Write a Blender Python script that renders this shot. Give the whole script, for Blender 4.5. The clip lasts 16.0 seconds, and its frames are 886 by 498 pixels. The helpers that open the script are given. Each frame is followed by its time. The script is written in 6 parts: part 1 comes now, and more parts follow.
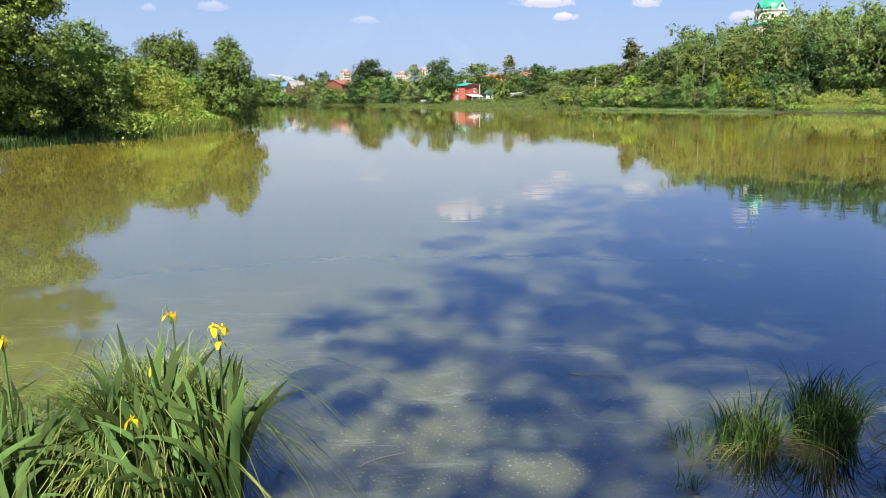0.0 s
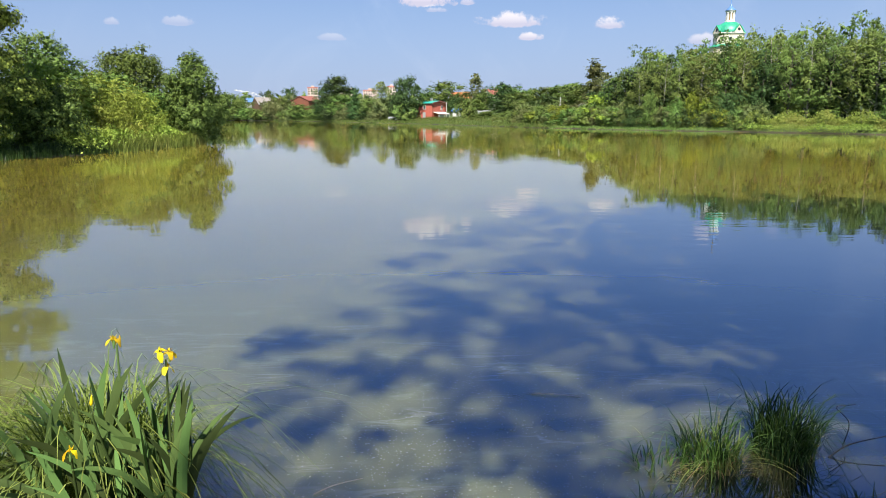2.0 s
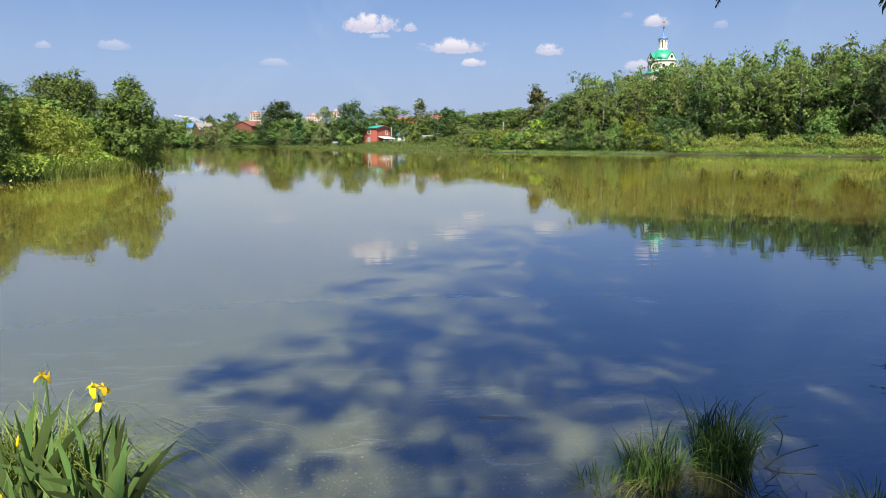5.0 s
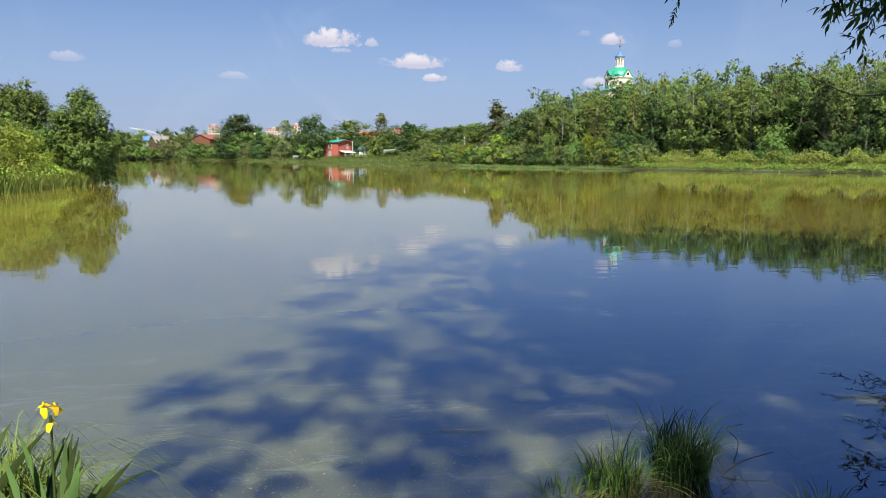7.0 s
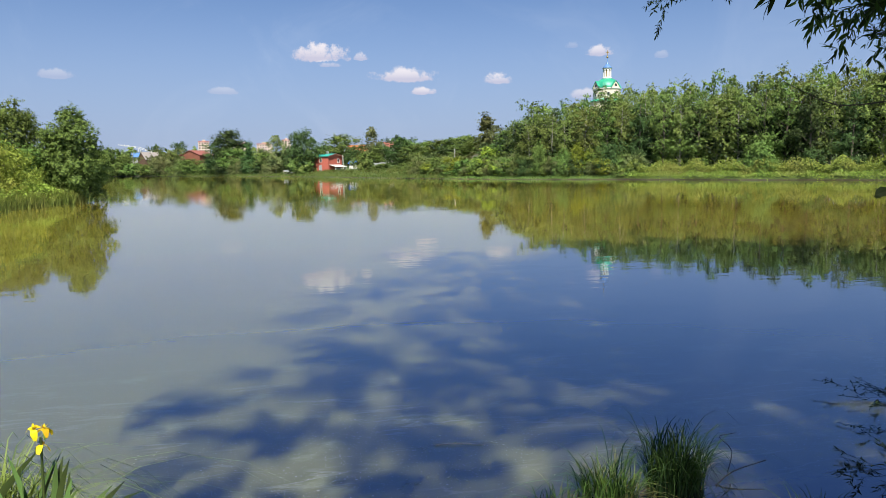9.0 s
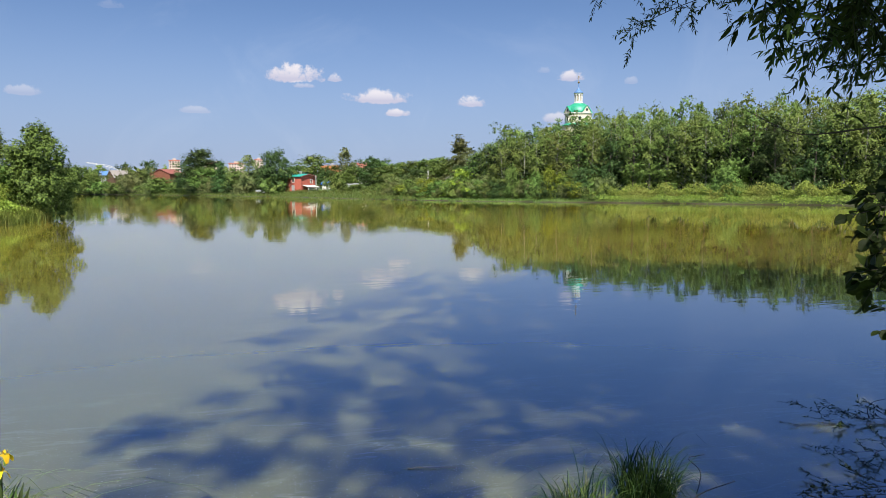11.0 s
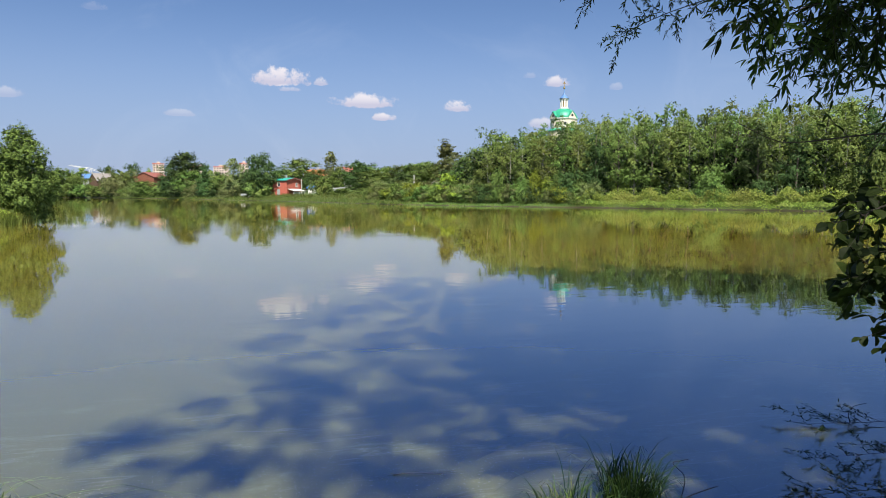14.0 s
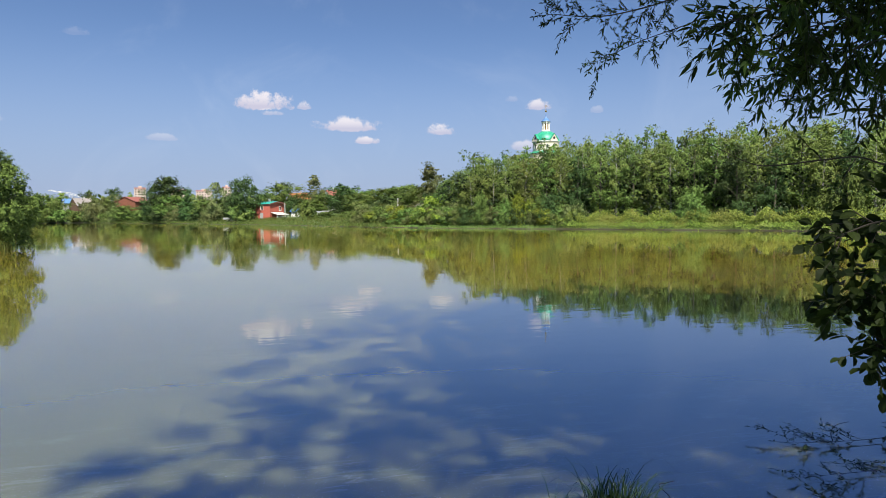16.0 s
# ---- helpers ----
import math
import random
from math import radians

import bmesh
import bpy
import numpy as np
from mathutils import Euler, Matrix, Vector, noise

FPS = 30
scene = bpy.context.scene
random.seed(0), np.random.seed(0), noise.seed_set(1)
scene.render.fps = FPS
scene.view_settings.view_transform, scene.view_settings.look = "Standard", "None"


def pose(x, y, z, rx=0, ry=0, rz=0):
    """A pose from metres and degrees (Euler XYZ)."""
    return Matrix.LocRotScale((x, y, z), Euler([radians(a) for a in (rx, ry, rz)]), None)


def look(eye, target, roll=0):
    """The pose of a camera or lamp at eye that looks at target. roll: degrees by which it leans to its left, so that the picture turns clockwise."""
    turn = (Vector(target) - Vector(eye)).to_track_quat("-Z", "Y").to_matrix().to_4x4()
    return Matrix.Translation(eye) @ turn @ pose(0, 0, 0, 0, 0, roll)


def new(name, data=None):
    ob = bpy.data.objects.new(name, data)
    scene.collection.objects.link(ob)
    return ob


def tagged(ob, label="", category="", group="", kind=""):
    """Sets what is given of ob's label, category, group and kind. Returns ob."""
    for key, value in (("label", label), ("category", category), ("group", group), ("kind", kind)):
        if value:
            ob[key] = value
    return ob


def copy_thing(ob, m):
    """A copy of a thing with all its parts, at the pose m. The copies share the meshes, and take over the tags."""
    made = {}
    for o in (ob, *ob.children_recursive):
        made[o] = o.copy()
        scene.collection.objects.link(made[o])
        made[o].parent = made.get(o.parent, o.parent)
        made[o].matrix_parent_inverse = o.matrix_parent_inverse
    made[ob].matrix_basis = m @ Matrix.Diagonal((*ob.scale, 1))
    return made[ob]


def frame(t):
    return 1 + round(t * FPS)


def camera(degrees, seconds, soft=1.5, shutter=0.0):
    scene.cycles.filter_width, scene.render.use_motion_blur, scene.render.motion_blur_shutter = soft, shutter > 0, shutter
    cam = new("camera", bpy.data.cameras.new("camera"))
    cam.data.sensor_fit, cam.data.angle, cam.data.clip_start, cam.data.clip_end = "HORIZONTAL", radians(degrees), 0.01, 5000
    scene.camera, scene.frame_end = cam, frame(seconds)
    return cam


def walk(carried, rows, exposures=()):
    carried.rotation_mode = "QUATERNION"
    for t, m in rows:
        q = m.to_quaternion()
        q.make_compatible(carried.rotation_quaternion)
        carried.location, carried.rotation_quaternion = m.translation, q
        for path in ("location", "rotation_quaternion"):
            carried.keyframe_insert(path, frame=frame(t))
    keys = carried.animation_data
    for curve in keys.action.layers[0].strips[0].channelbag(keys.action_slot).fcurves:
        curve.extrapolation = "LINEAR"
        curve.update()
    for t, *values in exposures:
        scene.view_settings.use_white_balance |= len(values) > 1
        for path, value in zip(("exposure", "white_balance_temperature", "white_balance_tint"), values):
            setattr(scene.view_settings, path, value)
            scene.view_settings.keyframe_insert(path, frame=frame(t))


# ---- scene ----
cam = camera(66.6, 16.0, soft=0.55)
PATH = [
    (0, (-0.06, -0.025, 1.985), (-0.066, 1.928, 1.551), -0.5),
    (0.5, (-0.007, 0.01, 1.989), (-0.01, 1.971, 1.593), -0.4),
    (1, (-0.009, 0.035, 1.991), (0.049, 1.995, 1.596), -0.1),
    (1.5, (-0.012, 0.039, 1.987), (0.051, 1.999, 1.593), 0.0),
    (2, (-0.012, 0.034, 1.99), (0.079, 1.994, 1.604), 0.0),
    (2.5, (-0.01, 0.034, 1.991), (0.115, 1.995, 1.622), 0.0),
    (3, (-0.008, 0.031, 1.992), (0.139, 1.992, 1.626), -0.2),
    (3.5, (-0.004, 0.029, 1.992), (0.16, 1.99, 1.633), -0.3),
    (4, (0.002, 0.022, 1.994), (0.197, 1.983, 1.652), -0.2),
    (6.5, (0.009, 0.013, 2.002), (0.339, 1.964, 1.713), -0.1),
    (7, (0.003, 0.007, 1.998), (0.364, 1.955, 1.722), -0.0),
    (7.5, (0.003, 0.01, 2.001), (0.362, 1.959, 1.732), -0.7),
    (8, (0.005, 0.005, 1.998), (0.373, 1.953, 1.737), -0.5),
    (8.5, (0.005, 0.004, 2.002), (0.375, 1.952, 1.744), -0.8),
    (9, (0.006, -0.002, 2.007), (0.392, 1.946, 1.767), -0.8),
    (11.5, (0.002, -0.019, 2.017), (0.474, 1.917, 1.848), -0.2),
    (12, (0.007, -0.015, 2.019), (0.474, 1.923, 1.855), -0.2),
    (12.5, (0.001, -0.026, 2.022), (0.483, 1.908, 1.852), -0.1),
    (13, (-0.002, -0.027, 2.017), (0.495, 1.903, 1.852), 0.1),
    (13.5, (-0.004, -0.028, 2.02), (0.498, 1.901, 1.856), -0.0),
    (14, (-0.001, -0.021, 2.024), (0.506, 1.906, 1.859), -0.0),
    (14.5, (-0.005, -0.026, 2.024), (0.51, 1.9, 1.873), 0.0),
    (15, (0.004, -0.02, 2.029), (0.549, 1.9, 1.893), 0.2),
    (15.5, (0.003, -0.024, 2.03), (0.553, 1.895, 1.909), -0.4),
    (16, (-0.002, -0.033, 2.035), (0.552, 1.887, 1.936), -0.4),
]
walk(cam, [(t, look(eye, target, roll)) for t, eye, target, roll in PATH],
     exposures=((0, 1.42), (1.0, 1.35), (2.5, 1.25), (4.0, 1.19), (6.5, 1.11), (9.0, 1.08), (16.0, 1.08)))

# ---- sky, sun ----
SUN_AZ, SUN_EL = 187.0, 52.0          # degrees clockwise from +Y, degrees up
SKY = 0.0435
world = bpy.data.worlds.new("sky")
scene.world = world
world.use_nodes = True


def link(nt, a, b):
    nt.links.new(a, b)


def math_node(nt, op, a, b=None, clamp=False):
    n = nt.nodes.new("ShaderNodeMath")
    n.operation, n.use_clamp = op, clamp
    for i, v in enumerate((a, b)):
        if v is None:
            continue
        if isinstance(v, (int, float)):
            n.inputs[i].default_value = v
        else:
            link(nt, v, n.inputs[i])
    return n.outputs[0]


def mix_color(nt, fac, a, b, blend="MIX"):
    n = nt.nodes.new("ShaderNodeMix")
    n.data_type, n.blend_type = "RGBA", blend
    for sock, v in ((n.inputs[0], fac), (n.inputs[6], a), (n.inputs[7], b)):
        if isinstance(v, (int, float)):
            sock.default_value = v
        elif isinstance(v, tuple):
            sock.default_value = (*v, 1)
        else:
            link(nt, v, sock)
    return n.outputs[2]


def noise_tex(nt, vec, scale, detail=3.0, rough=0.55, distortion=0.0):
    n = nt.nodes.new("ShaderNodeTexNoise")
    n.inputs["Scale"].default_value, n.inputs["Detail"].default_value = scale, detail
    n.inputs["Roughness"].default_value, n.inputs["Distortion"].default_value = rough, distortion
    if vec is not None:
        link(nt, vec, n.inputs["Vector"])
    return n.outputs[0]


def ramp(nt, fac, lo, hi):
    n = nt.nodes.new("ShaderNodeMapRange")
    n.interpolation_type = "SMOOTHSTEP"
    link(nt, fac, n.inputs[0])
    n.inputs[1].default_value, n.inputs[2].default_value = lo, hi
    return n.outputs[0]


def build_sky():
    nt = world.node_tree
    bg = nt.nodes["Background"]
    sky = nt.nodes.new("ShaderNodeTexSky")
    sky.sky_type, sky.sun_disc = "NISHITA", False
    sky.sun_elevation, sky.sun_rotation = radians(SUN_EL), radians(SUN_AZ)
    sky.air_density, sky.dust_density, sky.ozone_density = 1.0, 0.15, 5.0
    scaled = mix_color(nt, 1.0, sky.outputs[0], (SKY * 0.98, SKY * 1.0, SKY * 1.13), "MULTIPLY")
    co = nt.nodes.new("ShaderNodeTexCoord").outputs["Generated"]
    sep = nt.nodes.new("ShaderNodeSeparateXYZ")
    link(nt, co, sep.inputs[0])
    az = math_node(nt, "MULTIPLY", math_node(nt, "ARCTAN2", sep.outputs[0], sep.outputs[1]), 180 / math.pi)
    el = math_node(nt, "MULTIPLY", math_node(nt, "ARCSINE", sep.outputs[2]), 180 / math.pi)
    wob = math_node(nt, "SUBTRACT", noise_tex(nt, co, 60.0, 7.0, 0.68), 0.5)
    wob2 = math_node(nt, "SUBTRACT", noise_tex(nt, co, 17.0, 3.0, 0.55), 0.5)
    wob = math_node(nt, "ADD", math_node(nt, "MULTIPLY", wob, 1.7), math_node(nt, "MULTIPLY", wob2, 1.1))
    # small fair-weather clouds: azimuth, elevation of the base, half width, height, density
    clouds = ((1.35, 8.95, 3.3, 1.75, 1.0), (4.7, 8.9, 0.9, 0.8, 0.7), (2.1, 8.3, 1.4, 0.5, 0.45), (8.4, 7.3, 4.0, 1.35, 0.95), (9.9, 6.15, 1.4, 0.75, 0.9),
              (15.9, 6.95, 1.7, 1.0, 0.8), (24.0, 8.85, 1.5, 0.95, 0.85), (22.0, 9.5, 0.8, 0.6, 0.2), (28.9, 8.4, 0.8, 0.6, 0.25),
              (23.0, 5.6, 1.7, 0.8, 0.6), (-17.9, 6.9, 1.6, 0.85, 0.35), (-6.3, 6.1, 1.4, 0.6, 0.3), (-12.0, 13.4, 1.5, 0.7, 0.12),
              (-22.5, 6.7, 0.8, 0.6, 0.35))
    total, shade = None, None
    for a, e, w, h, k in clouds:
        u = math_node(nt, "DIVIDE", math_node(nt, "SUBTRACT", az, a), w)
        v = math_node(nt, "DIVIDE", math_node(nt, "SUBTRACT", el, e), h)
        below = math_node(nt, "MULTIPLY", math_node(nt, "MINIMUM", v, 0.0), 3.4)
        v2 = math_node(nt, "ADD", math_node(nt, "MAXIMUM", v, 0.0), below)
        d = math_node(nt, "ADD", math_node(nt, "MULTIPLY", u, u), math_node(nt, "MULTIPLY", v2, v2))
        m = math_node(nt, "ADD", math_node(nt, "SUBTRACT", 0.62, d), wob)
        n = nt.nodes.new("ShaderNodeMapRange")
        n.interpolation_type = "SMOOTHSTEP"
        link(nt, m, n.inputs[0])
        n.inputs[1].default_value, n.inputs[2].default_value, n.inputs[4].default_value = 0.0, 0.42, k
        total = n.outputs[0] if total is None else math_node(nt, "MAXIMUM", total, n.outputs[0])
        s = math_node(nt, "MULTIPLY", math_node(nt, "MAXIMUM", math_node(nt, "SUBTRACT", 1.2, d), 0.0), math_node(nt, "MULTIPLY", v, 1.4, True))
        shade = s if shade is None else math_node(nt, "MAXIMUM", shade, s)
    low = math_node(nt, "SUBTRACT", 1.0, ramp(nt, math_node(nt, "MAXIMUM", el, 0.0), 0.0, 16.0))
    scaled = mix_color(nt, math_node(nt, "MULTIPLY", low, 0.85), scaled, (0.161, 0.203, 0.310))
    wisp = ramp(nt, noise_tex(nt, co, 5.0, 5.0, 0.6, 1.2), 0.5, 0.85)
    scaled = mix_color(nt, math_node(nt, "MULTIPLY", wisp, 0.10), scaled, (0.44, 0.46, 0.50))
    white = mix_color(nt, math_node(nt, "MULTIPLY", shade, 1.3, True), (0.315, 0.30, 0.36), (0.485, 0.45, 0.455))
    out = mix_color(nt, math_node(nt, "MULTIPLY", total, 0.88), scaled, white)
    link(nt, out, bg.inputs[0])
    bg.inputs[1].default_value = 1.0


build_sky()
lamp = bpy.data.lights.new("sun", "SUN")
lamp.energy, lamp.angle, lamp.color = 5.0, radians(1.0), (1.0, 0.95, 0.86)
a, e = radians(SUN_AZ), radians(SUN_EL)
SUNWARD = Vector((math.sin(a) * math.cos(e), math.cos(a) * math.cos(e), math.sin(e)))
new("sun", lamp).matrix_world = look(SUNWARD * 60, (0, 0, 0))

# ---- materials ----


def material(name, rough=0.7):
    m = bpy.data.materials.new(name)
    m.use_nodes = True
    b = m.node_tree.nodes["Principled BSDF"]
    b.inputs["Roughness"].default_value = rough
    return m, m.node_tree, b


def position(nt):
    return nt.nodes.new("ShaderNodeNewGeometry").outputs["Position"]


def object_coords(nt):
    return nt.nodes.new("ShaderNodeTexCoord").outputs["Object"]


def leaf_material(name, dark, light, through_light=0.3, tips=None, rough=0.55, blotch=0.35, differ=0.5, gloss=0.12):
    m, nt, b = material(name, rough)
    isl = nt.nodes.new("ShaderNodeNewGeometry").outputs["Random Per Island"]
    col = mix_color(nt, isl, dark, light)
    if tips:
        n = noise_tex(nt, object_coords(nt), blotch, 2.0)
        col = mix_color(nt, ramp(nt, n, 0.45, 0.68), col, mix_color(nt, isl, tuple(c * 0.7 for c in tips), tips))
    hsv = nt.nodes.new("ShaderNodeHueSaturation")
    rnd = nt.nodes.new("ShaderNodeObjectInfo").outputs["Random"]
    link(nt, math_node(nt, "ADD", math_node(nt, "MULTIPLY", rnd, 0.04), 0.48), hsv.inputs["Hue"])
    link(nt, math_node(nt, "ADD", math_node(nt, "MULTIPLY", rnd, differ), 1.0 - differ / 2), hsv.inputs["Value"])
    link(nt, col, hsv.inputs["Color"])
    link(nt, hsv.outputs[0], b.inputs["Base Color"])
    b.inputs["Specular IOR Level"].default_value = gloss
    tr = nt.nodes.new("ShaderNodeBsdfTranslucent")
    warm = mix_color(nt, 1.0, hsv.outputs[0], (1.25, 1.25, 0.55), "MULTIPLY")
    link(nt, warm, tr.inputs[0])
    mix = nt.nodes.new("ShaderNodeMixShader")
    mix.inputs[0].default_value = through_light
    link(nt, b.outputs[0], mix.inputs[1])
    link(nt, tr.outputs[0], mix.inputs[2])
    link(nt, mix.outputs[0], nt.nodes["Material Output"].inputs[0])
    return m


def plain(name, rgb, rough=0.7, vary=0.25, scale=6.0, bump=0.0, metal=0.0, second=None):
    m, nt, b = material(name, rough)
    co = object_coords(nt)
    n1, n2 = noise_tex(nt, co, scale, 4.0), noise_tex(nt, co, scale * 0.17, 2.0)
    lo = second or tuple(c * (1 - vary) for c in rgb)
    col = mix_color(nt, ramp(nt, n1, 0.3, 0.7), lo, rgb)
    col = mix_color(nt, math_node(nt, "MULTIPLY", ramp(nt, n2, 0.4, 0.7), vary), col, tuple(c * 0.6 for c in rgb))
    link(nt, col, b.inputs["Base Color"])
    b.inputs["Metallic"].default_value = metal
    if bump:
        bn = nt.nodes.new("ShaderNodeBump")
        bn.inputs["Strength"].default_value, bn.inputs["Distance"].default_value = bump, 0.02
        link(nt, n1, bn.inputs["Height"])
        link(nt, bn.outputs[0], b.inputs["Normal"])
    return m


def water_material():
    m, nt, b = material("pond_water", 0.015)
    p = position(nt)
    big = noise_tex(nt, p, 0.05, 3.0)
    mid = noise_tex(nt, p, 0.6, 4.0, 0.6, 0.6)
    col = mix_color(nt, ramp(nt, big, 0.35, 0.65), (0.107, 0.0934, 0.0194), (0.119, 0.106, 0.0257))
    col = mix_color(nt, math_node(nt, "MULTIPLY", ramp(nt, mid, 0.45, 0.75), 0.3), col, (0.133, 0.128, 0.0564))
    # greyer towards the near bank
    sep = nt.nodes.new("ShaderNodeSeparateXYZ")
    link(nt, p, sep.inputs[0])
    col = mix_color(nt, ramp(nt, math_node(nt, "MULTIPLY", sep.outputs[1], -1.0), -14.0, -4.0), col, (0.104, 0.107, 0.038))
    # far water painted a brighter olive, its sunlit glow put into the colour
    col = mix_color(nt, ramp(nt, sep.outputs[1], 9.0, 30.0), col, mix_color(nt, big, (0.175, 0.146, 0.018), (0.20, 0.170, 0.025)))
    # pollen film drifting along the near bank
    st = nt.nodes.new("ShaderNodeMapping")
    st.inputs["Scale"].default_value = (0.75, 1.5, 1.0)
    link(nt, p, st.inputs[0])
    film = ramp(nt, noise_tex(nt, st.outputs[0], 1.5, 6.0, 0.66, 0.25), 0.52, 0.72)
    near = ramp(nt, math_node(nt, "MULTIPLY", sep.outputs[1], -1.0), -8.0, -4.2)
    specks = ramp(nt, noise_tex(nt, p, 60.0, 2.0), 0.64, 0.72)
    film = math_node(nt, "MULTIPLY", film, near)
    col = mix_color(nt, math_node(nt, "MULTIPLY", film, 0.75), col, (0.20, 0.22, 0.105))
    col = mix_color(nt, math_node(nt, "MULTIPLY", math_node(nt, "MULTIPLY", specks, near), 0.6), col, (0.418, 0.418, 0.342))
    # thin pale streaks where the film is pushed together
    sk = nt.nodes.new("ShaderNodeMapping")
    sk.inputs["Rotation"].default_value = (0, 0, -0.3)
    sk.inputs["Scale"].default_value = (0.5, 3.6, 1.0)
    link(nt, p, sk.inputs[0])
    thin = math_node(nt, "ABSOLUTE", math_node(nt, "SUBTRACT", noise_tex(nt, sk.outputs[0], 0.9, 5.0, 0.6, 0.5), 0.5))
    streak = math_node(nt, "SUBTRACT", 1.0, ramp(nt, thin, 0.004, 0.022))
    streak = math_node(nt, "MULTIPLY", math_node(nt, "MULTIPLY", streak, near), ramp(nt, noise_tex(nt, p, 1.1, 2.0), 0.46, 0.62))
    col = mix_color(nt, math_node(nt, "MULTIPLY", streak, 0.18), col, (0.38, 0.388, 0.304))
    # darker water colour close to the near bank, beside the sedge
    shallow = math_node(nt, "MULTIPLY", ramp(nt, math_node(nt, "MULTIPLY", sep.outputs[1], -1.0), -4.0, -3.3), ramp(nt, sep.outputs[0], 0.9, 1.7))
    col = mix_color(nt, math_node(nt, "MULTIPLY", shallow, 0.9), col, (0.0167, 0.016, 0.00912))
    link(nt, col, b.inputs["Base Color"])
    # light spreads sideways in the cloudy water
    b.subsurface_method = "BURLEY"
    b.inputs["Subsurface Weight"].default_value = 1.0
    b.inputs["Subsurface Radius"].default_value = (1.0, 1.0, 0.6)
    b.inputs["Subsurface Scale"].default_value = 0.19
    b.inputs["IOR"].default_value = 2.6
    b.inputs["Specular Tint"].default_value = (0.69, 1.0, 1.62, 1)
    link(nt, math_node(nt, "ADD", math_node(nt, "MULTIPLY", film, 0.10), 0.012), b.inputs["Roughness"])
    # faint ripples, in patches
    mp = nt.nodes.new("ShaderNodeMapping")
    mp.inputs["Scale"].default_value = (0.36, 1.0, 1.0)
    link(nt, p, mp.inputs[0])
    r1 = noise_tex(nt, mp.outputs[0], 1.6, 2.0, 0.5, 0.3)
    r2 = noise_tex(nt, mp.outputs[0], 7.0, 2.0, 0.5)
    patch = math_node(nt, "ADD", math_node(nt, "MULTIPLY", ramp(nt, noise_tex(nt, p, 0.09, 2.0), 0.42, 0.7), 1.0), 0.35)
    h = math_node(nt, "ADD", r1, math_node(nt, "MULTIPLY", r2, 0.3))
    bn = nt.nodes.new("ShaderNodeBump")
    bn.inputs["Strength"].default_value, bn.inputs["Distance"].default_value = 1.0, 0.0036
    link(nt, math_node(nt, "MULTIPLY", h, patch), bn.inputs["Height"])
    link(nt, bn.outputs[0], b.inputs["Normal"])
    return m


def ground_material():
    m, nt, b = material("meadow_ground", 0.9)
    p = position(nt)
    n1, n2, n3 = noise_tex(nt, p, 9.0, 5.0), noise_tex(nt, p, 0.12, 4.0), noise_tex(nt, p, 0.9, 4.0)
    grass = mix_color(nt, n1, (0.035, 0.065, 0.014), (0.10, 0.15, 0.035))
    grass = mix_color(nt, math_node(nt, "MULTIPLY", ramp(nt, n2, 0.45, 0.65), 0.5), grass, (0.10, 0.13, 0.035))
    soil = mix_color(nt, n1, (0.018, 0.015, 0.010), (0.060, 0.048, 0.032))
    sep = nt.nodes.new("ShaderNodeSeparateXYZ")
    link(nt, p, sep.inputs[0])
    wet = ramp(nt, math_node(nt, "ADD", sep.outputs[2], math_node(nt, "MULTIPLY", n3, 0.25)), 0.16, 0.32)
    link(nt, mix_color(nt, wet, soil, grass), b.inputs["Base Color"])
    bn = nt.nodes.new("ShaderNodeBump")
    bn.inputs["Strength"].default_value, bn.inputs["Distance"].default_value = 0.7, 0.04
    link(nt, n1, bn.inputs["Height"])
    link(nt, bn.outputs[0], b.inputs["Normal"])
    return m


def birch_bark():
    m, nt, b = material("birch_bark", 0.8)
    co = object_coords(nt)
    mp = nt.nodes.new("ShaderNodeMapping")
    mp.inputs["Scale"].default_value = (2.0, 2.0, 5.0)
    link(nt, co, mp.inputs[0])
    n = noise_tex(nt, mp.outputs[0], 1.0, 4.0)
    link(nt, mix_color(nt, ramp(nt, n, 0.5, 0.62), (0.26, 0.25, 0.22), (0.04, 0.034, 0.03)), b.inputs["Base Color"])
    return m


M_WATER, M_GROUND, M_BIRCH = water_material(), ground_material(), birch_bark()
M_BARK = plain("grey_bark", (0.104, 0.084, 0.064), 0.9, 0.4, 8.0, 0.8)
M_BARK_DARK = plain("dark_bark", (0.056, 0.044, 0.032), 0.9, 0.4, 10.0, 0.8)
L_BIRCH = leaf_material("birch_leaves", (0.074, 0.106, 0.024), (0.158, 0.216, 0.050), 0.08, (0.176, 0.212, 0.054), differ=0.55)
L_BROAD = leaf_material("broad_leaves", (0.046, 0.082, 0.018), (0.130, 0.196, 0.044), 0.08, (0.150, 0.198, 0.046), differ=0.55)
L_SPIT = leaf_material("alder_crown_leaves", (0.050, 0.085, 0.016), (0.235, 0.315, 0.058), 0.16)
L_DARK = leaf_material("dark_leaves", (0.018, 0.038, 0.011), (0.070, 0.115, 0.033), 0.06, differ=0.6)
L_SPIT_DARK = leaf_material("deep_green_crown_leaves", (0.030, 0.060, 0.014), (0.165, 0.240, 0.052), 0.12)
L_BRIGHT = leaf_material("bright_leaves", (0.074, 0.111, 0.0104), (0.266, 0.333, 0.0444), 0.2)
L_WILLOW = leaf_material("grey_willow_leaves", (0.052, 0.072, 0.024), (0.165, 0.192, 0.070), 0.15, (0.15, 0.16, 0.058))
L_YELLOW = leaf_material("yellow_green_leaves", (0.105, 0.150, 0.020), (0.285, 0.350, 0.062), 0.2, (0.295, 0.325, 0.062))
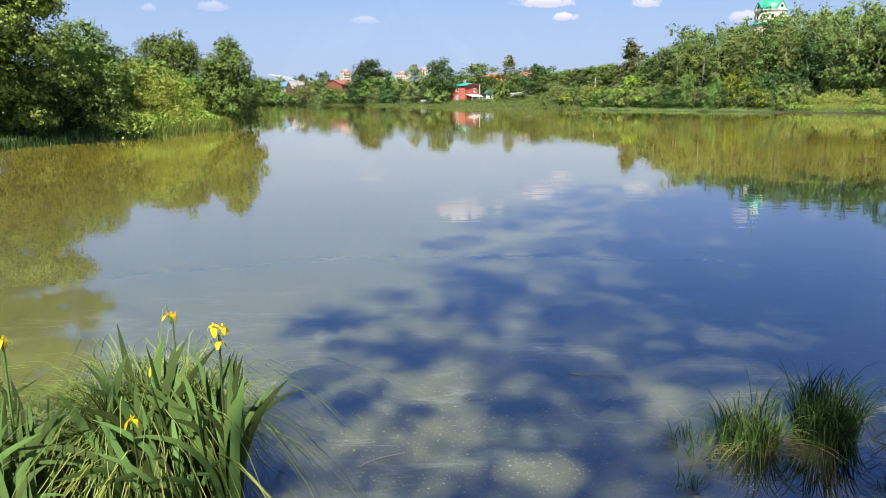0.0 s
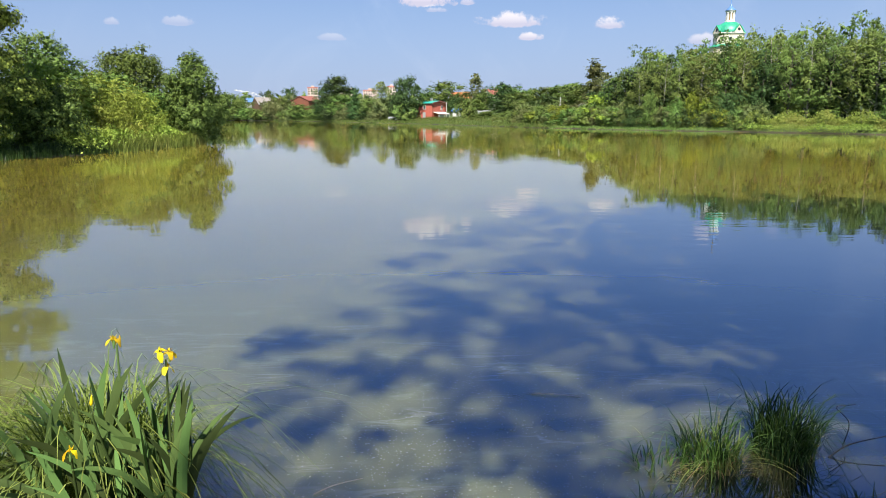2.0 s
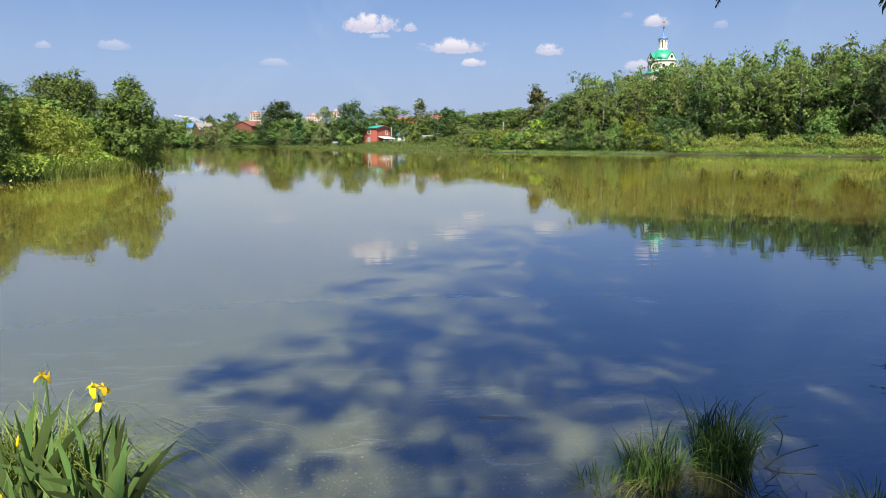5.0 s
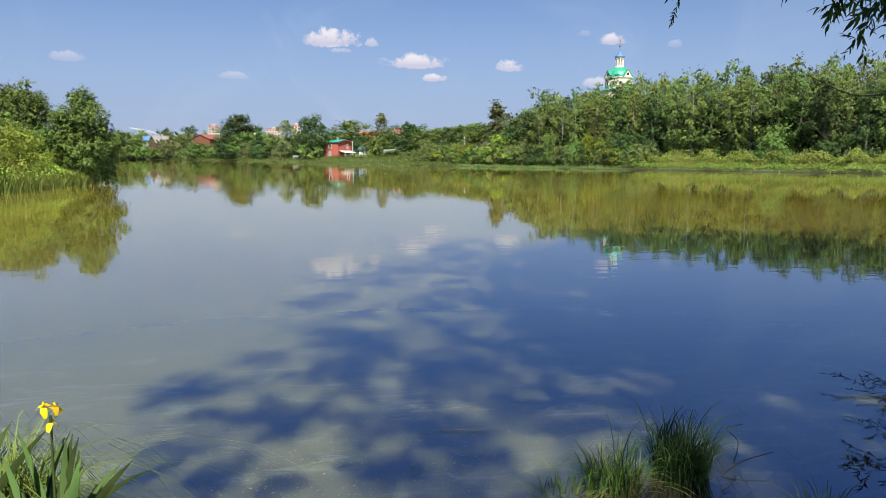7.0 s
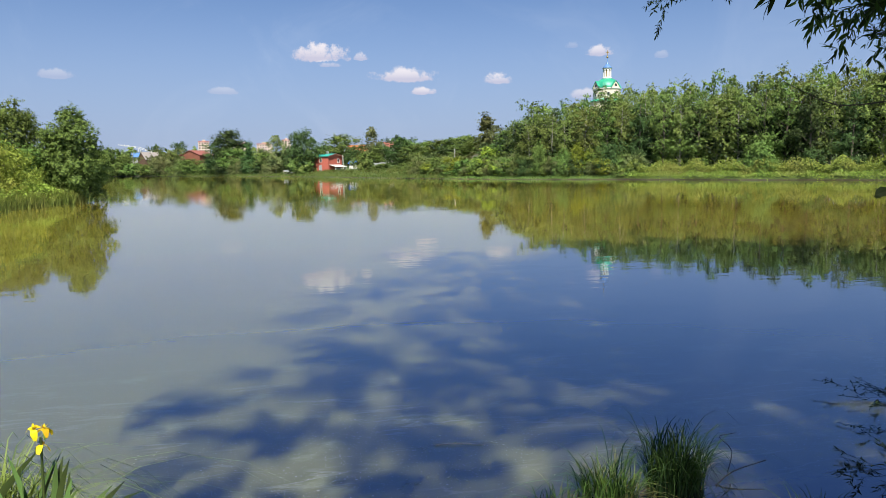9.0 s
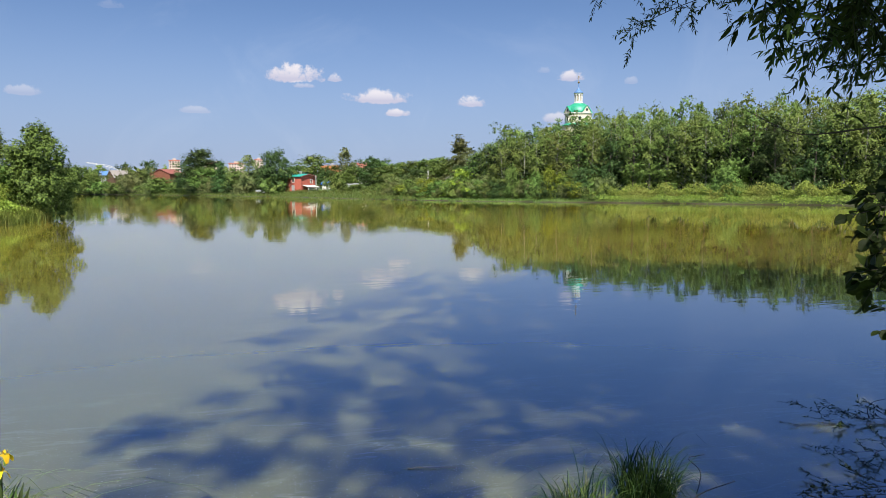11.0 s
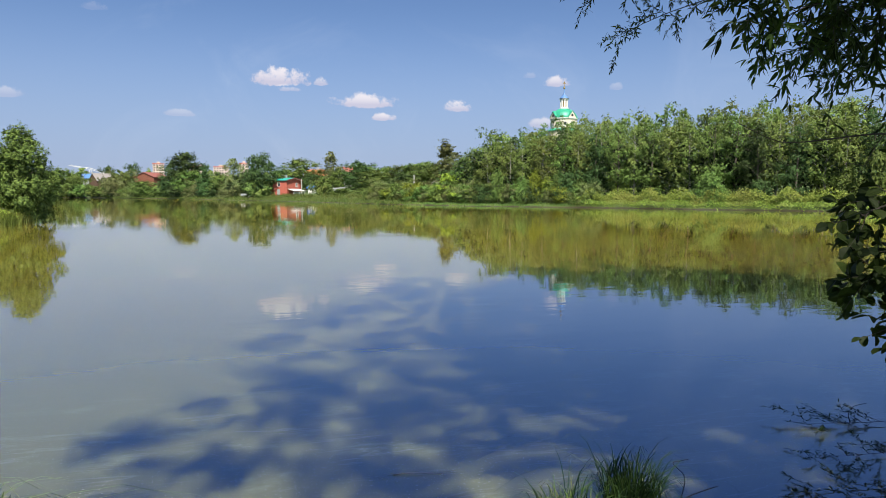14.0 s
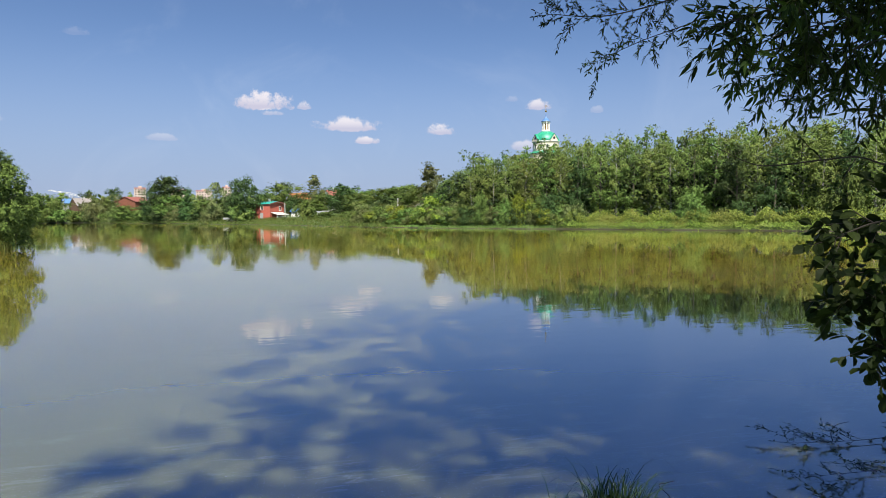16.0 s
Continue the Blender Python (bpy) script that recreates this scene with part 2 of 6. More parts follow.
L_HEDGE = leaf_material("hedge_leaves", (0.085, 0.125, 0.020), (0.230, 0.290, 0.056), 0.16, (0.235, 0.258, 0.062))
# undergrowth colour with the shade beneath the wood's crowns painted in
L_SHADE = leaf_material("shade_painted_leaves", (0.00592, 0.0133, 0.0037), (0.0259, 0.0459, 0.0118), 0.05)
# near-black leaf colours, with the silhouette shade of the hanging branches put in
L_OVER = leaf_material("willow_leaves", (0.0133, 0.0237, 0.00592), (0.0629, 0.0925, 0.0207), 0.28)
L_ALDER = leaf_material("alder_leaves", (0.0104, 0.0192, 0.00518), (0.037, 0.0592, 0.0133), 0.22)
L_REED = leaf_material("reed_blades", (0.074, 0.118, 0.0222), (0.222, 0.296, 0.0666), 0.3, (0.252, 0.281, 0.074))
L_SEDGE = leaf_material("sedge_blades", (0.030, 0.060, 0.012), (0.088, 0.132, 0.027), 0.25, (0.170, 0.150, 0.050), 0.45, 3.0)
L_IRIS = leaf_material("iris_leaves", (0.042, 0.084, 0.024), (0.135, 0.205, 0.058), 0.22, None, 0.38, 0.35, 1.2, 0.45)
# darker copy of the sedge: dark green with shade painted in
L_SEDGE_SHADE = leaf_material("shaded_sedge_blades", (0.0104, 0.0222, 0.00592), (0.0459, 0.0777, 0.0192), 0.25, None, 0.4)
L_DRY = leaf_material("dry_grass", (0.126, 0.0888, 0.037), (0.252, 0.2, 0.0962), 0.2)
M_PETAL = leaf_material("yellow_petals", (0.578, 0.374, 0.0085), (0.68, 0.51, 0.017), 0.3)

# ---- mesh tools ----


def mesh(name, verts, faces, mat, smooth=False):
    me = bpy.data.meshes.new(name)
    me.from_pydata(np.asarray(verts, float).tolist(), [], faces if isinstance(faces, list) else faces.tolist())
    if mat is not None:
        me.materials.append(mat)
    if smooth:
        me.polygons.foreach_set("use_smooth", [True] * len(me.polygons))
    me.update()
    return me


def piece(name, me, parent=None, label="", at=None):
    ob = new(name, me)
    if parent is not None:
        ob.parent = parent
    if at is not None:
        ob.matrix_basis = at
    if label:
        ob["label"] = label
    return ob


def empty(name, at, label, category, group="", kind=""):
    ob = new(name)
    ob.empty_display_size = 0.2
    ob.matrix_basis = at
    return tagged(ob, label, category, group, kind)


class Geo:
    """Gathers vertices and faces of one mesh."""

    def __init__(self):
        self.v, self.f, self.n = [], [], 0

    def add(self, verts, faces):
        k = self.n
        self.v.append(np.asarray(verts, float))
        self.f.extend([tuple(int(i) + k for i in face) for face in faces])
        self.n += len(verts)
        return self

    def mesh(self, name, mat, smooth=False):
        return mesh(name, np.concatenate(self.v), self.f, mat, smooth)

    def tube(self, pts, radii, sides=6, cap=True):
        pts = np.asarray(pts, float)
        tang = np.gradient(pts, axis=0)
        tang /= np.linalg.norm(tang, axis=1)[:, None] + 1e-9
        ref = np.array([0, 0, 1.0]) if abs(tang[0][2]) < 0.9 else np.array([1.0, 0, 0])
        out = []
        for p, t, r in zip(pts, tang, radii):
            u = np.cross(t, ref)
            u /= np.linalg.norm(u) + 1e-9
            w = np.cross(t, u)
            ang = np.arange(sides) * 2 * np.pi / sides
            out.append(p + r * (np.cos(ang)[:, None] * u + np.sin(ang)[:, None] * w))
        faces = []
        for i in range(len(pts) - 1):
            for j in range(sides):
                a0, b0 = i * sides + j, i * sides + (j + 1) % sides
                faces.append((a0, b0, b0 + sides, a0 + sides))
        if cap:
            faces.append(tuple(range(sides))[::-1])
            faces.append(tuple((len(pts) - 1) * sides + j for j in range(sides)))
        return self.add(np.concatenate(out), faces)

    def box(self, x0, y0, z0, x1, y1, z1):
        v = [(x, y, z) for z in (z0, z1) for y in (y0, y1) for x in (x0, x1)]
        return self.add(v, [(0, 2, 3, 1), (4, 5, 7, 6), (0, 1, 5, 4), (2, 6, 7, 3), (0, 4, 6, 2), (1, 3, 7, 5)])

    def lathe(self, profile, sides=32, centre=(0, 0, 0)):
        """profile: (radius, z) from the bottom up."""
        ang = np.arange(sides) * 2 * np.pi / sides
        v, f = [], []
        for r, z in profile:
            v.append(np.stack([np.cos(ang) * r, np.sin(ang) * r, np.full(sides, z)], 1) + np.array(centre))
        for i in range(len(profile) - 1):
            for j in range(sides):
                a0, b0 = i * sides + j, i * sides + (j + 1) % sides
                f.append((a0, b0, b0 + sides, a0 + sides))
        f.append(tuple(range(sides))[::-1])
        f.append(tuple((len(profile) - 1) * sides + j for j in range(sides)))
        return self.add(np.concatenate(v), f)


def unit(v):
    return v / (np.linalg.norm(v, axis=-1, keepdims=True) + 1e-9)


def leaf_cloud(pos, nor, along, length, width, rng, fold=0.15):
    """Rhombic leaves: their places, face normals and the way that each points."""
    n = len(pos)
    along = unit(along - nor * np.sum(along * nor, 1, keepdims=True))
    side = np.cross(nor, along)
    ln = (length * rng.uniform(0.65, 1.25, n))[:, None]
    wd = ln * width
    base = pos - along * ln * 0.5
    tip = pos + along * ln * 0.5 - nor * ln * fold
    mid = pos - along * ln * 0.08
    verts = np.stack([base, mid + side * wd * 0.5 - nor * wd * fold, tip, mid - side * wd * 0.5 - nor * wd * fold], 1).reshape(-1, 3)
    faces = np.arange(4 * n).reshape(n, 4)
    return verts, faces


PROFILES = {
    "round": lambda v: np.clip(np.sin(np.pi * np.clip(0.10 + 0.86 * v, 0, 1)), 0, 1) ** 0.6,
    "dome": lambda v: np.sqrt(np.clip(1 - (v * 0.98) ** 2.4, 0, 1)),
    "birch": lambda v: np.clip(1.03 - v, 0, 1) ** 0.36 * (0.55 + 0.75 * np.clip(v * 2.2, 0, 1)) / 1.12,
    "conic": lambda v: np.clip(1.05 - v, 0, 1) ** 0.85,
    "alder": lambda v: np.clip(1.03 - v, 0, 1) ** 0.62 * (0.72 + 0.55 * np.clip(v * 3.0, 0, 1)) / 1.05,
    "column": lambda v: np.clip(np.sin(np.pi * np.clip(0.12 + 0.83 * v, 0, 1)), 0, 1) ** 0.45,
}


def grow(name, seed, H, R, base, profile, clumps, per, leaf, clump_r, bark, leaves, droop=0.0, trunk_r=None, width=0.6, limbs=16, stems=1, core=0.07, flat=0.6, tuft=0.4, shell=False):
    """A tree as two meshes: trunk with limbs, and crown."""
    rng = np.random.default_rng(seed)
    prof = PROFILES[profile]
    wood = Geo()
    r0 = trunk_r or H * 0.014
    for s in range(stems):
        lean = rng.normal(0, 0.02 * H if stems == 1 else 0.16 * R, 2)
        zz = np.linspace(-0.3, H * 0.93, 8)
        bend = np.cumsum(rng.normal(0, H * 0.006, (8, 2)), 0)
        off = (rng.normal(0, 0.12 * R, 2) if stems > 1 else np.zeros(2))
        pts = np.stack([off[0] + lean[0] * zz / H + bend[:, 0], off[1] + lean[1] * zz / H + bend[:, 1], zz], 1)
        wood.tube(pts, r0 * np.linspace(1.15, 0.12, 8) * (1 if stems == 1 else 0.7), 7)
    centres = []
    for i in range(limbs):
        u = base + (0.88 - base) * (i + rng.uniform(0, 1)) / limbs
        v = (u - base) / (1 - base)
        ang = i * 2.4 + rng.uniform(-0.4, 0.4)
        reach = prof(np.array([v]))[0] * R * rng.uniform(0.7, 0.95)
        z0 = u * H - 0.12 * H * (1 - v)
        tt = np.linspace(0, 1, 5)
        rise = (0.35 - droop) * reach
        px = np.cos(ang) * reach * tt + rng.normal(0, 0.03 * R, 5) * tt
        py = np.sin(ang) * reach * tt + rng.normal(0, 0.03 * R, 5) * tt
        pz = np.maximum(z0, 0.15) + rise * np.sin(tt * 1.6) + 0.1 * H * (1 - v) * tt
        limb = np.stack([px, py, pz], 1)
        wood.tube(limb, r0 * 0.42 * (1 - 0.7 * v) * np.linspace(1, 0.2, 5), 5, False)
        centres += [limb[2], limb[3], limb[4], limb[4] + rng.normal(0, clump_r, 3)]
    # boughs spread evenly over the crown, with gaps between them
    m = max(9, int(clumps * tuft * 0.5))
    centres = list(centres[::5])
    cand = 8
    while len(centres) < m:
        u = rng.uniform(0, 1, cand) ** 0.9
        ang = rng.uniform(0, 2 * np.pi, cand)
        lump = 1 + 0.16 * np.sin(ang * 3 + seed + 5 * u) + 0.12 * np.sin(ang * 5 - 7 * u + seed * 2.0)
        rad = prof(u) * R * lump * np.where(rng.uniform(0, 1, cand) < 0.3, rng.uniform(0.3, 0.65, cand), rng.uniform(0.68, 0.88, cand))
        spots = np.stack([np.cos(ang) * rad, np.sin(ang) * rad, (base + (0.95 - base) * u) * H], 1)
        gap = np.linalg.norm(np.array(centres)[None] - spots[:, None], axis=2).min(1)
        centres.append(spots[int(np.argmax(gap))])
    centres = np.array(centres)
    size = clump_r * 1.75 * rng.uniform(0.6, 1.3, len(centres))
    # each bough carries many short sprays, and each spray a row of leaves
    row = 8
    ns = int(clumps * per / row)
    pick = rng.choice(len(centres), ns, p=size ** 2 / np.sum(size ** 2))
    way = unit(rng.normal(0, 1, (ns, 3)) + np.array([0, 0, 0.3]))
    foot = way * (size[pick] * np.sqrt(rng.uniform(0.12, 1.0, ns)))[:, None]
    foot[:, 2] *= flat * 1.2
    foot += centres[pick]
    outward = unit(foot - np.array([0, 0, H * (base + 1) * 0.45]))
    axis = unit(0.7 * way + 0.4 * outward + rng.normal(0, 0.4, (ns, 3)) - np.array([0, 0, 0.15 + 4.5 * droop]))
    reach = leaf * (2.6 + 5 * droop) * rng.uniform(0.6, 1.35, ns)
    t = np.tile((np.arange(row) + 0.5) / row, ns)
    rep = np.repeat(np.arange(ns), row)
    pos = foot[rep] + axis[rep] * (reach[rep] * (t - 0.4))[:, None] + rng.normal(0, leaf * 0.3, (ns * row, 3))
    pos[:, 2] = np.maximum(pos[:, 2], 0.05)
    nor = unit(0.9 * way[rep] + 0.35 * outward[rep] + np.array([0, 0, 0.3]) + rng.normal(0, 0.38, pos.shape))
    along = unit(axis[rep] + rng.normal(0, 0.55, pos.shape))
    lv, lf = leaf_cloud(pos, nor, along, leaf, width, rng)
    # larger inner sprays that close the heart of the crown
    m = clumps * 4
    u, ang = rng.uniform(0.03, 0.93, m), rng.uniform(0, 2 * np.pi, m)
    rad = prof(u) * R * 0.66 * np.sqrt(rng.uniform(0, 1, m))
    inner = np.stack([np.cos(ang) * rad, np.sin(ang) * rad, (base + (1 - base) * u) * H], 1)
    iv, fi = leaf_cloud(inner, unit(rng.normal(0, 1, inner.shape)), rng.normal(0, 1, inner.shape), max(leaf * 1.5, R * core), 0.7, rng)
    lv, lf = np.concatenate([lv, iv]), np.concatenate([lf, fi + len(lv)])
    return wood.mesh(name + "_trunk", bark, True), mesh(name + "_crown", lv, lf, leaves)


def plant_tree(kind, meshes, at, label, category="tree", group=""):
    ob = empty(kind, at, label, category, group)
    piece("trunk", meshes[0], ob)
    piece("crown", meshes[1], ob)
    return ob


# ---- lie of the land ----
SHORE = np.array([(-1.0, 2.9), (-2.6, 3.1), (-6, 3.6), (-13, 7), (-19, 14), (-22, 22), (-20.0, 29.5), (-18.6, 33), (-17.2, 36), (-17.0, 43), (-16.0, 50),
                  (-16.3, 55), (-22, 62), (-40, 80), (-75, 150), (-105, 250), (-100, 350), (-60, 305), (-28, 255), (-8, 205), (4, 178),
                  (17, 138), (24, 116), (31, 101), (42, 87.5), (51, 74), (60, 61), (70, 44), (74, 25), (60, 8), (40, 1), (22, 1.5), (12, 2.6),
                  (6, 2.6), (2.6, 2.75), (1.2, 2.9), (0.2, 2.95)])


def shore_distance(x, y):
    """Metres from the water's edge, below zero on the water."""
    p = np.stack([x, y], -1)
    best, inside = np.full(x.shape, 1e9), np.zeros(x.shape, bool)
    for a, b in zip(SHORE, np.roll(SHORE, -1, 0)):
        ab, ap = b - a, p - a
        t = np.clip((ap @ ab) / (ab @ ab), 0, 1)
        best = np.minimum(best, np.linalg.norm(ap - t[..., None] * ab, axis=-1))
        cross = ((a[1] > y) != (b[1] > y))
        xi = a[0] + (y - a[1]) / (b[1] - a[1] + 1e-12) * ab[0]
        inside ^= cross & (x < xi)
    return np.where(inside, -best, best)


def land(x, y):
    x, y = np.asarray(x, float), np.asarray(y, float)
    d = shore_distance(x, y)
    far = np.clip((np.hypot(x, y) - 45) / 40, 0, 1)
    bank = np.clip(d, -8, 1.2) * np.where(d > 0, 0.28, 0.22)
    rise = np.clip(d - 1.2, 0, 60) * (0.015 + 0.045 * far)
    roll = (np.sin(x * 0.043) * np.cos(y * 0.037) + np.sin(x * 0.11 + 1) * 0.3) * 0.5 * np.clip(d / 30, 0, 1)
    hill = 7.0 * np.exp(-(((x - 150) / 90) ** 2 + ((y - 280) / 120) ** 2)) * np.clip(d / 20, 0, 1)
    return bank + rise + roll * far + hill


def ground_at(x, y):
    return float(land(np.array([x]), np.array([y]))[0])


def build_ground():
    rings = np.concatenate([np.linspace(0.25, 6, 34), 6 * (3800 / 6) ** (np.arange(1, 120) / 119)])
    k = 400
    ang = np.arange(k) * 2 * np.pi / k
    x = (rings[:, None] * np.sin(ang)).ravel()
    y = (rings[:, None] * np.cos(ang)).ravel()
    z = land(x, y)
    near = np.hypot(x, y) < 12
    z = z + near * (np.sin(x * 9.1 + y * 3) * np.cos(y * 7.7 - x * 2)) * 0.012
    v = np.concatenate([np.stack([x, y, z], 1), [[0, 0, ground_at(0, 0)]]])
    i, j = np.meshgrid(np.arange(len(rings) - 1), np.arange(k), indexing="ij")
    a0, b0 = i * k + j, i * k + (j + 1) % k
    f = np.stack([a0, a0 + k, b0 + k, b0], -1).reshape(-1, 4).tolist()
    f += [(len(v) - 1, j, (j + 1) % k) for j in range(k)]
    tagged(new("ground", mesh("ground", v, f, M_GROUND, True)), "grassy earth bank and meadow around the pond", "ground", kind="structure")


def build_water():
    # one level sheet, its edges under the banks
    g = Geo()
    n = 24
    xs, ys = np.linspace(-115, 85, n), np.linspace(1.0, 362, n)
    v = [(x, y, 0.0) for y in ys for x in xs]
    g.add(v, [(r * n + q, r * n + q + 1, (r + 1) * n + q + 1, (r + 1) * n + q) for r in range(n - 1) for q in range(n - 1)])
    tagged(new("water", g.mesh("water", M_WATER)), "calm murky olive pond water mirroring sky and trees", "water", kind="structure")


build_ground()
build_water()

# ---- trees of the far shore ----


KINDS = {}


def kind(key, **kw):
    KINDS[key] = (grow(key, **kw), kw["H"], kw["R"])


FAR_LEAF = 0.42
kind("far_round", seed=11, H=10, R=4.4, base=0.08, profile="round", clumps=150, per=30, leaf=FAR_LEAF, clump_r=0.85, bark=M_BARK, leaves=L_DARK)
kind("far_broad", seed=12, H=10, R=4.0, base=0.12, profile="round", clumps=140, per=30, leaf=FAR_LEAF, clump_r=0.9, bark=M_BARK, leaves=L_BROAD)
kind("far_tall", seed=13, H=12, R=3.4, base=0.15, profile="birch", clumps=130, per=30, leaf=FAR_LEAF, clump_r=0.8, bark=M_BARK, leaves=L_BROAD)
kind("far_birch", seed=14, H=12, R=2.6, base=0.2, profile="birch", clumps=80, per=30, leaf=FAR_LEAF, clump_r=0.7, bark=M_BIRCH, leaves=L_WILLOW, droop=0.2)
kind("far_dark", seed=20, H=12, R=4.0, base=0.04, profile="alder", clumps=170, per=36, leaf=FAR_LEAF, clump_r=0.8, bark=M_BARK, leaves=L_DARK)
kind("far_conic", seed=15, H=9, R=2.2, base=0.05, profile="conic", clumps=110, per=28, leaf=FAR_LEAF, clump_r=0.55, bark=M_BARK, leaves=L_DARK, tuft=0.6, flat=0.9)
kind("far_willow", seed=16, H=6, R=6.0, base=0.02, profile="dome", clumps=170, per=30, leaf=FAR_LEAF, clump_r=0.9, bark=M_BARK, leaves=L_WILLOW, stems=4)
kind("far_bush", seed=17, H=4, R=2.6, base=0.02, profile="dome", clumps=90, per=20, leaf=0.4, clump_r=0.55, bark=M_BARK, leaves=L_BROAD, stems=3)
kind("far_bright", seed=18, H=5, R=2.0, base=0.04, profile="round", clumps=80, per=22, leaf=0.38, clump_r=0.5, bark=M_BARK, leaves=L_BRIGHT, stems=2)
kind("poplar", seed=19, H=12, R=1.5, base=0.08, profile="column", clumps=120, per=22, leaf=0.42, clump_r=0.5, bark=M_BARK, leaves=L_WILLOW)
for i in range(3):
    kind(f"birch{i}", seed=30 + i, H=14, R=3.0, base=0.2, profile="round", clumps=150, per=36, leaf=0.24, clump_r=0.56, width=0.75, bark=M_BIRCH, leaves=L_BIRCH, droop=0.09, limbs=22, tuft=0.40, flat=0.95, shell=True)
for i in range(2):
    kind(f"wood{i}", seed=40 + i, H=13, R=3.0, base=0.12, profile="round", clumps=150, per=36, leaf=0.24, clump_r=0.62, width=0.68, bark=M_BARK, leaves=L_BROAD, limbs=20, tuft=0.38, shell=True)
for i in range(2):
    kind(f"back{i}", seed=47 + i, H=14, R=3.2, base=0.22, profile="round", clumps=95, per=24, leaf=0.38, clump_r=0.8, bark=M_BIRCH, leaves=(L_BIRCH, L_BROAD)[i], droop=0.08, limbs=14, width=0.66, tuft=0.40, flat=0.9, shell=True)
kind("wood_dark", seed=45, H=13, R=3.0, base=0.1, profile="alder", clumps=150, per=36, leaf=0.24, clump_r=0.62, width=0.68, bark=M_BARK, leaves=L_DARK, limbs=20, tuft=0.38, shell=True)
for i in range(2):
    kind(f"shrub{i}", seed=50 + i, H=3.0, R=1.9, base=0.02, profile="dome", clumps=130, per=34, leaf=0.17, clump_r=0.36, width=0.65, bark=M_BARK, leaves=(L_BROAD, L_DARK)[i], stems=4, shell=True, flat=0.75)
kind("shrub_bright", seed=53, H=3.0, R=1.4, base=0.02, profile="dome", clumps=80, per=34, leaf=0.16, clump_r=0.33, bark=M_BARK, leaves=L_BRIGHT, stems=3, shell=True)
kind("shrub_willow", seed=54, H=2.6, R=1.8, base=0.02, profile="dome", clumps=90, per=34, leaf=0.16, clump_r=0.34, bark=M_BARK, leaves=L_WILLOW, stems=4, shell=True)

MADE = {}


def tree_here(key, name, az, dist, top, width, label, category="tree", group="", turn=None):
    """Stands a tree of the kind so that it is top metres above the water and width metres across."""
    (wood, crown), H, R = KINDS[key]
    d0 = dist
    while shore_distance(np.array([dist * math.sin(radians(az))]), np.array([dist * math.cos(radians(az))]))[0] < 2.5:
        dist += 2.0
    top, width = 2 + (top - 2) * dist / d0, width * dist / d0
    x, y = dist * math.sin(radians(az)), dist * math.cos(radians(az))
    z = ground_at(x, y)
    sz = max(0.25, (top - z) / H)
    sx = width / (2 * R) * (1.15 if dist > 130 else 1.0)
    m = Matrix.Translation((x, y, z - 0.1)) @ Matrix.Rotation(az * 7.3 if turn is None else turn, 4, "Z") @ Matrix.Diagonal((sx, sx, sz, 1))
    if (key, name) in MADE:
        first_of = MADE[key, name]
        ob = copy_thing(first_of, m @ Matrix.Diagonal([1 / c for c in first_of.scale] + [1]))
        return tagged(ob, label, category, group)
    MADE[key, name] = ob = plant_tree(name, (wood, crown), m, label, category, group)
    return ob


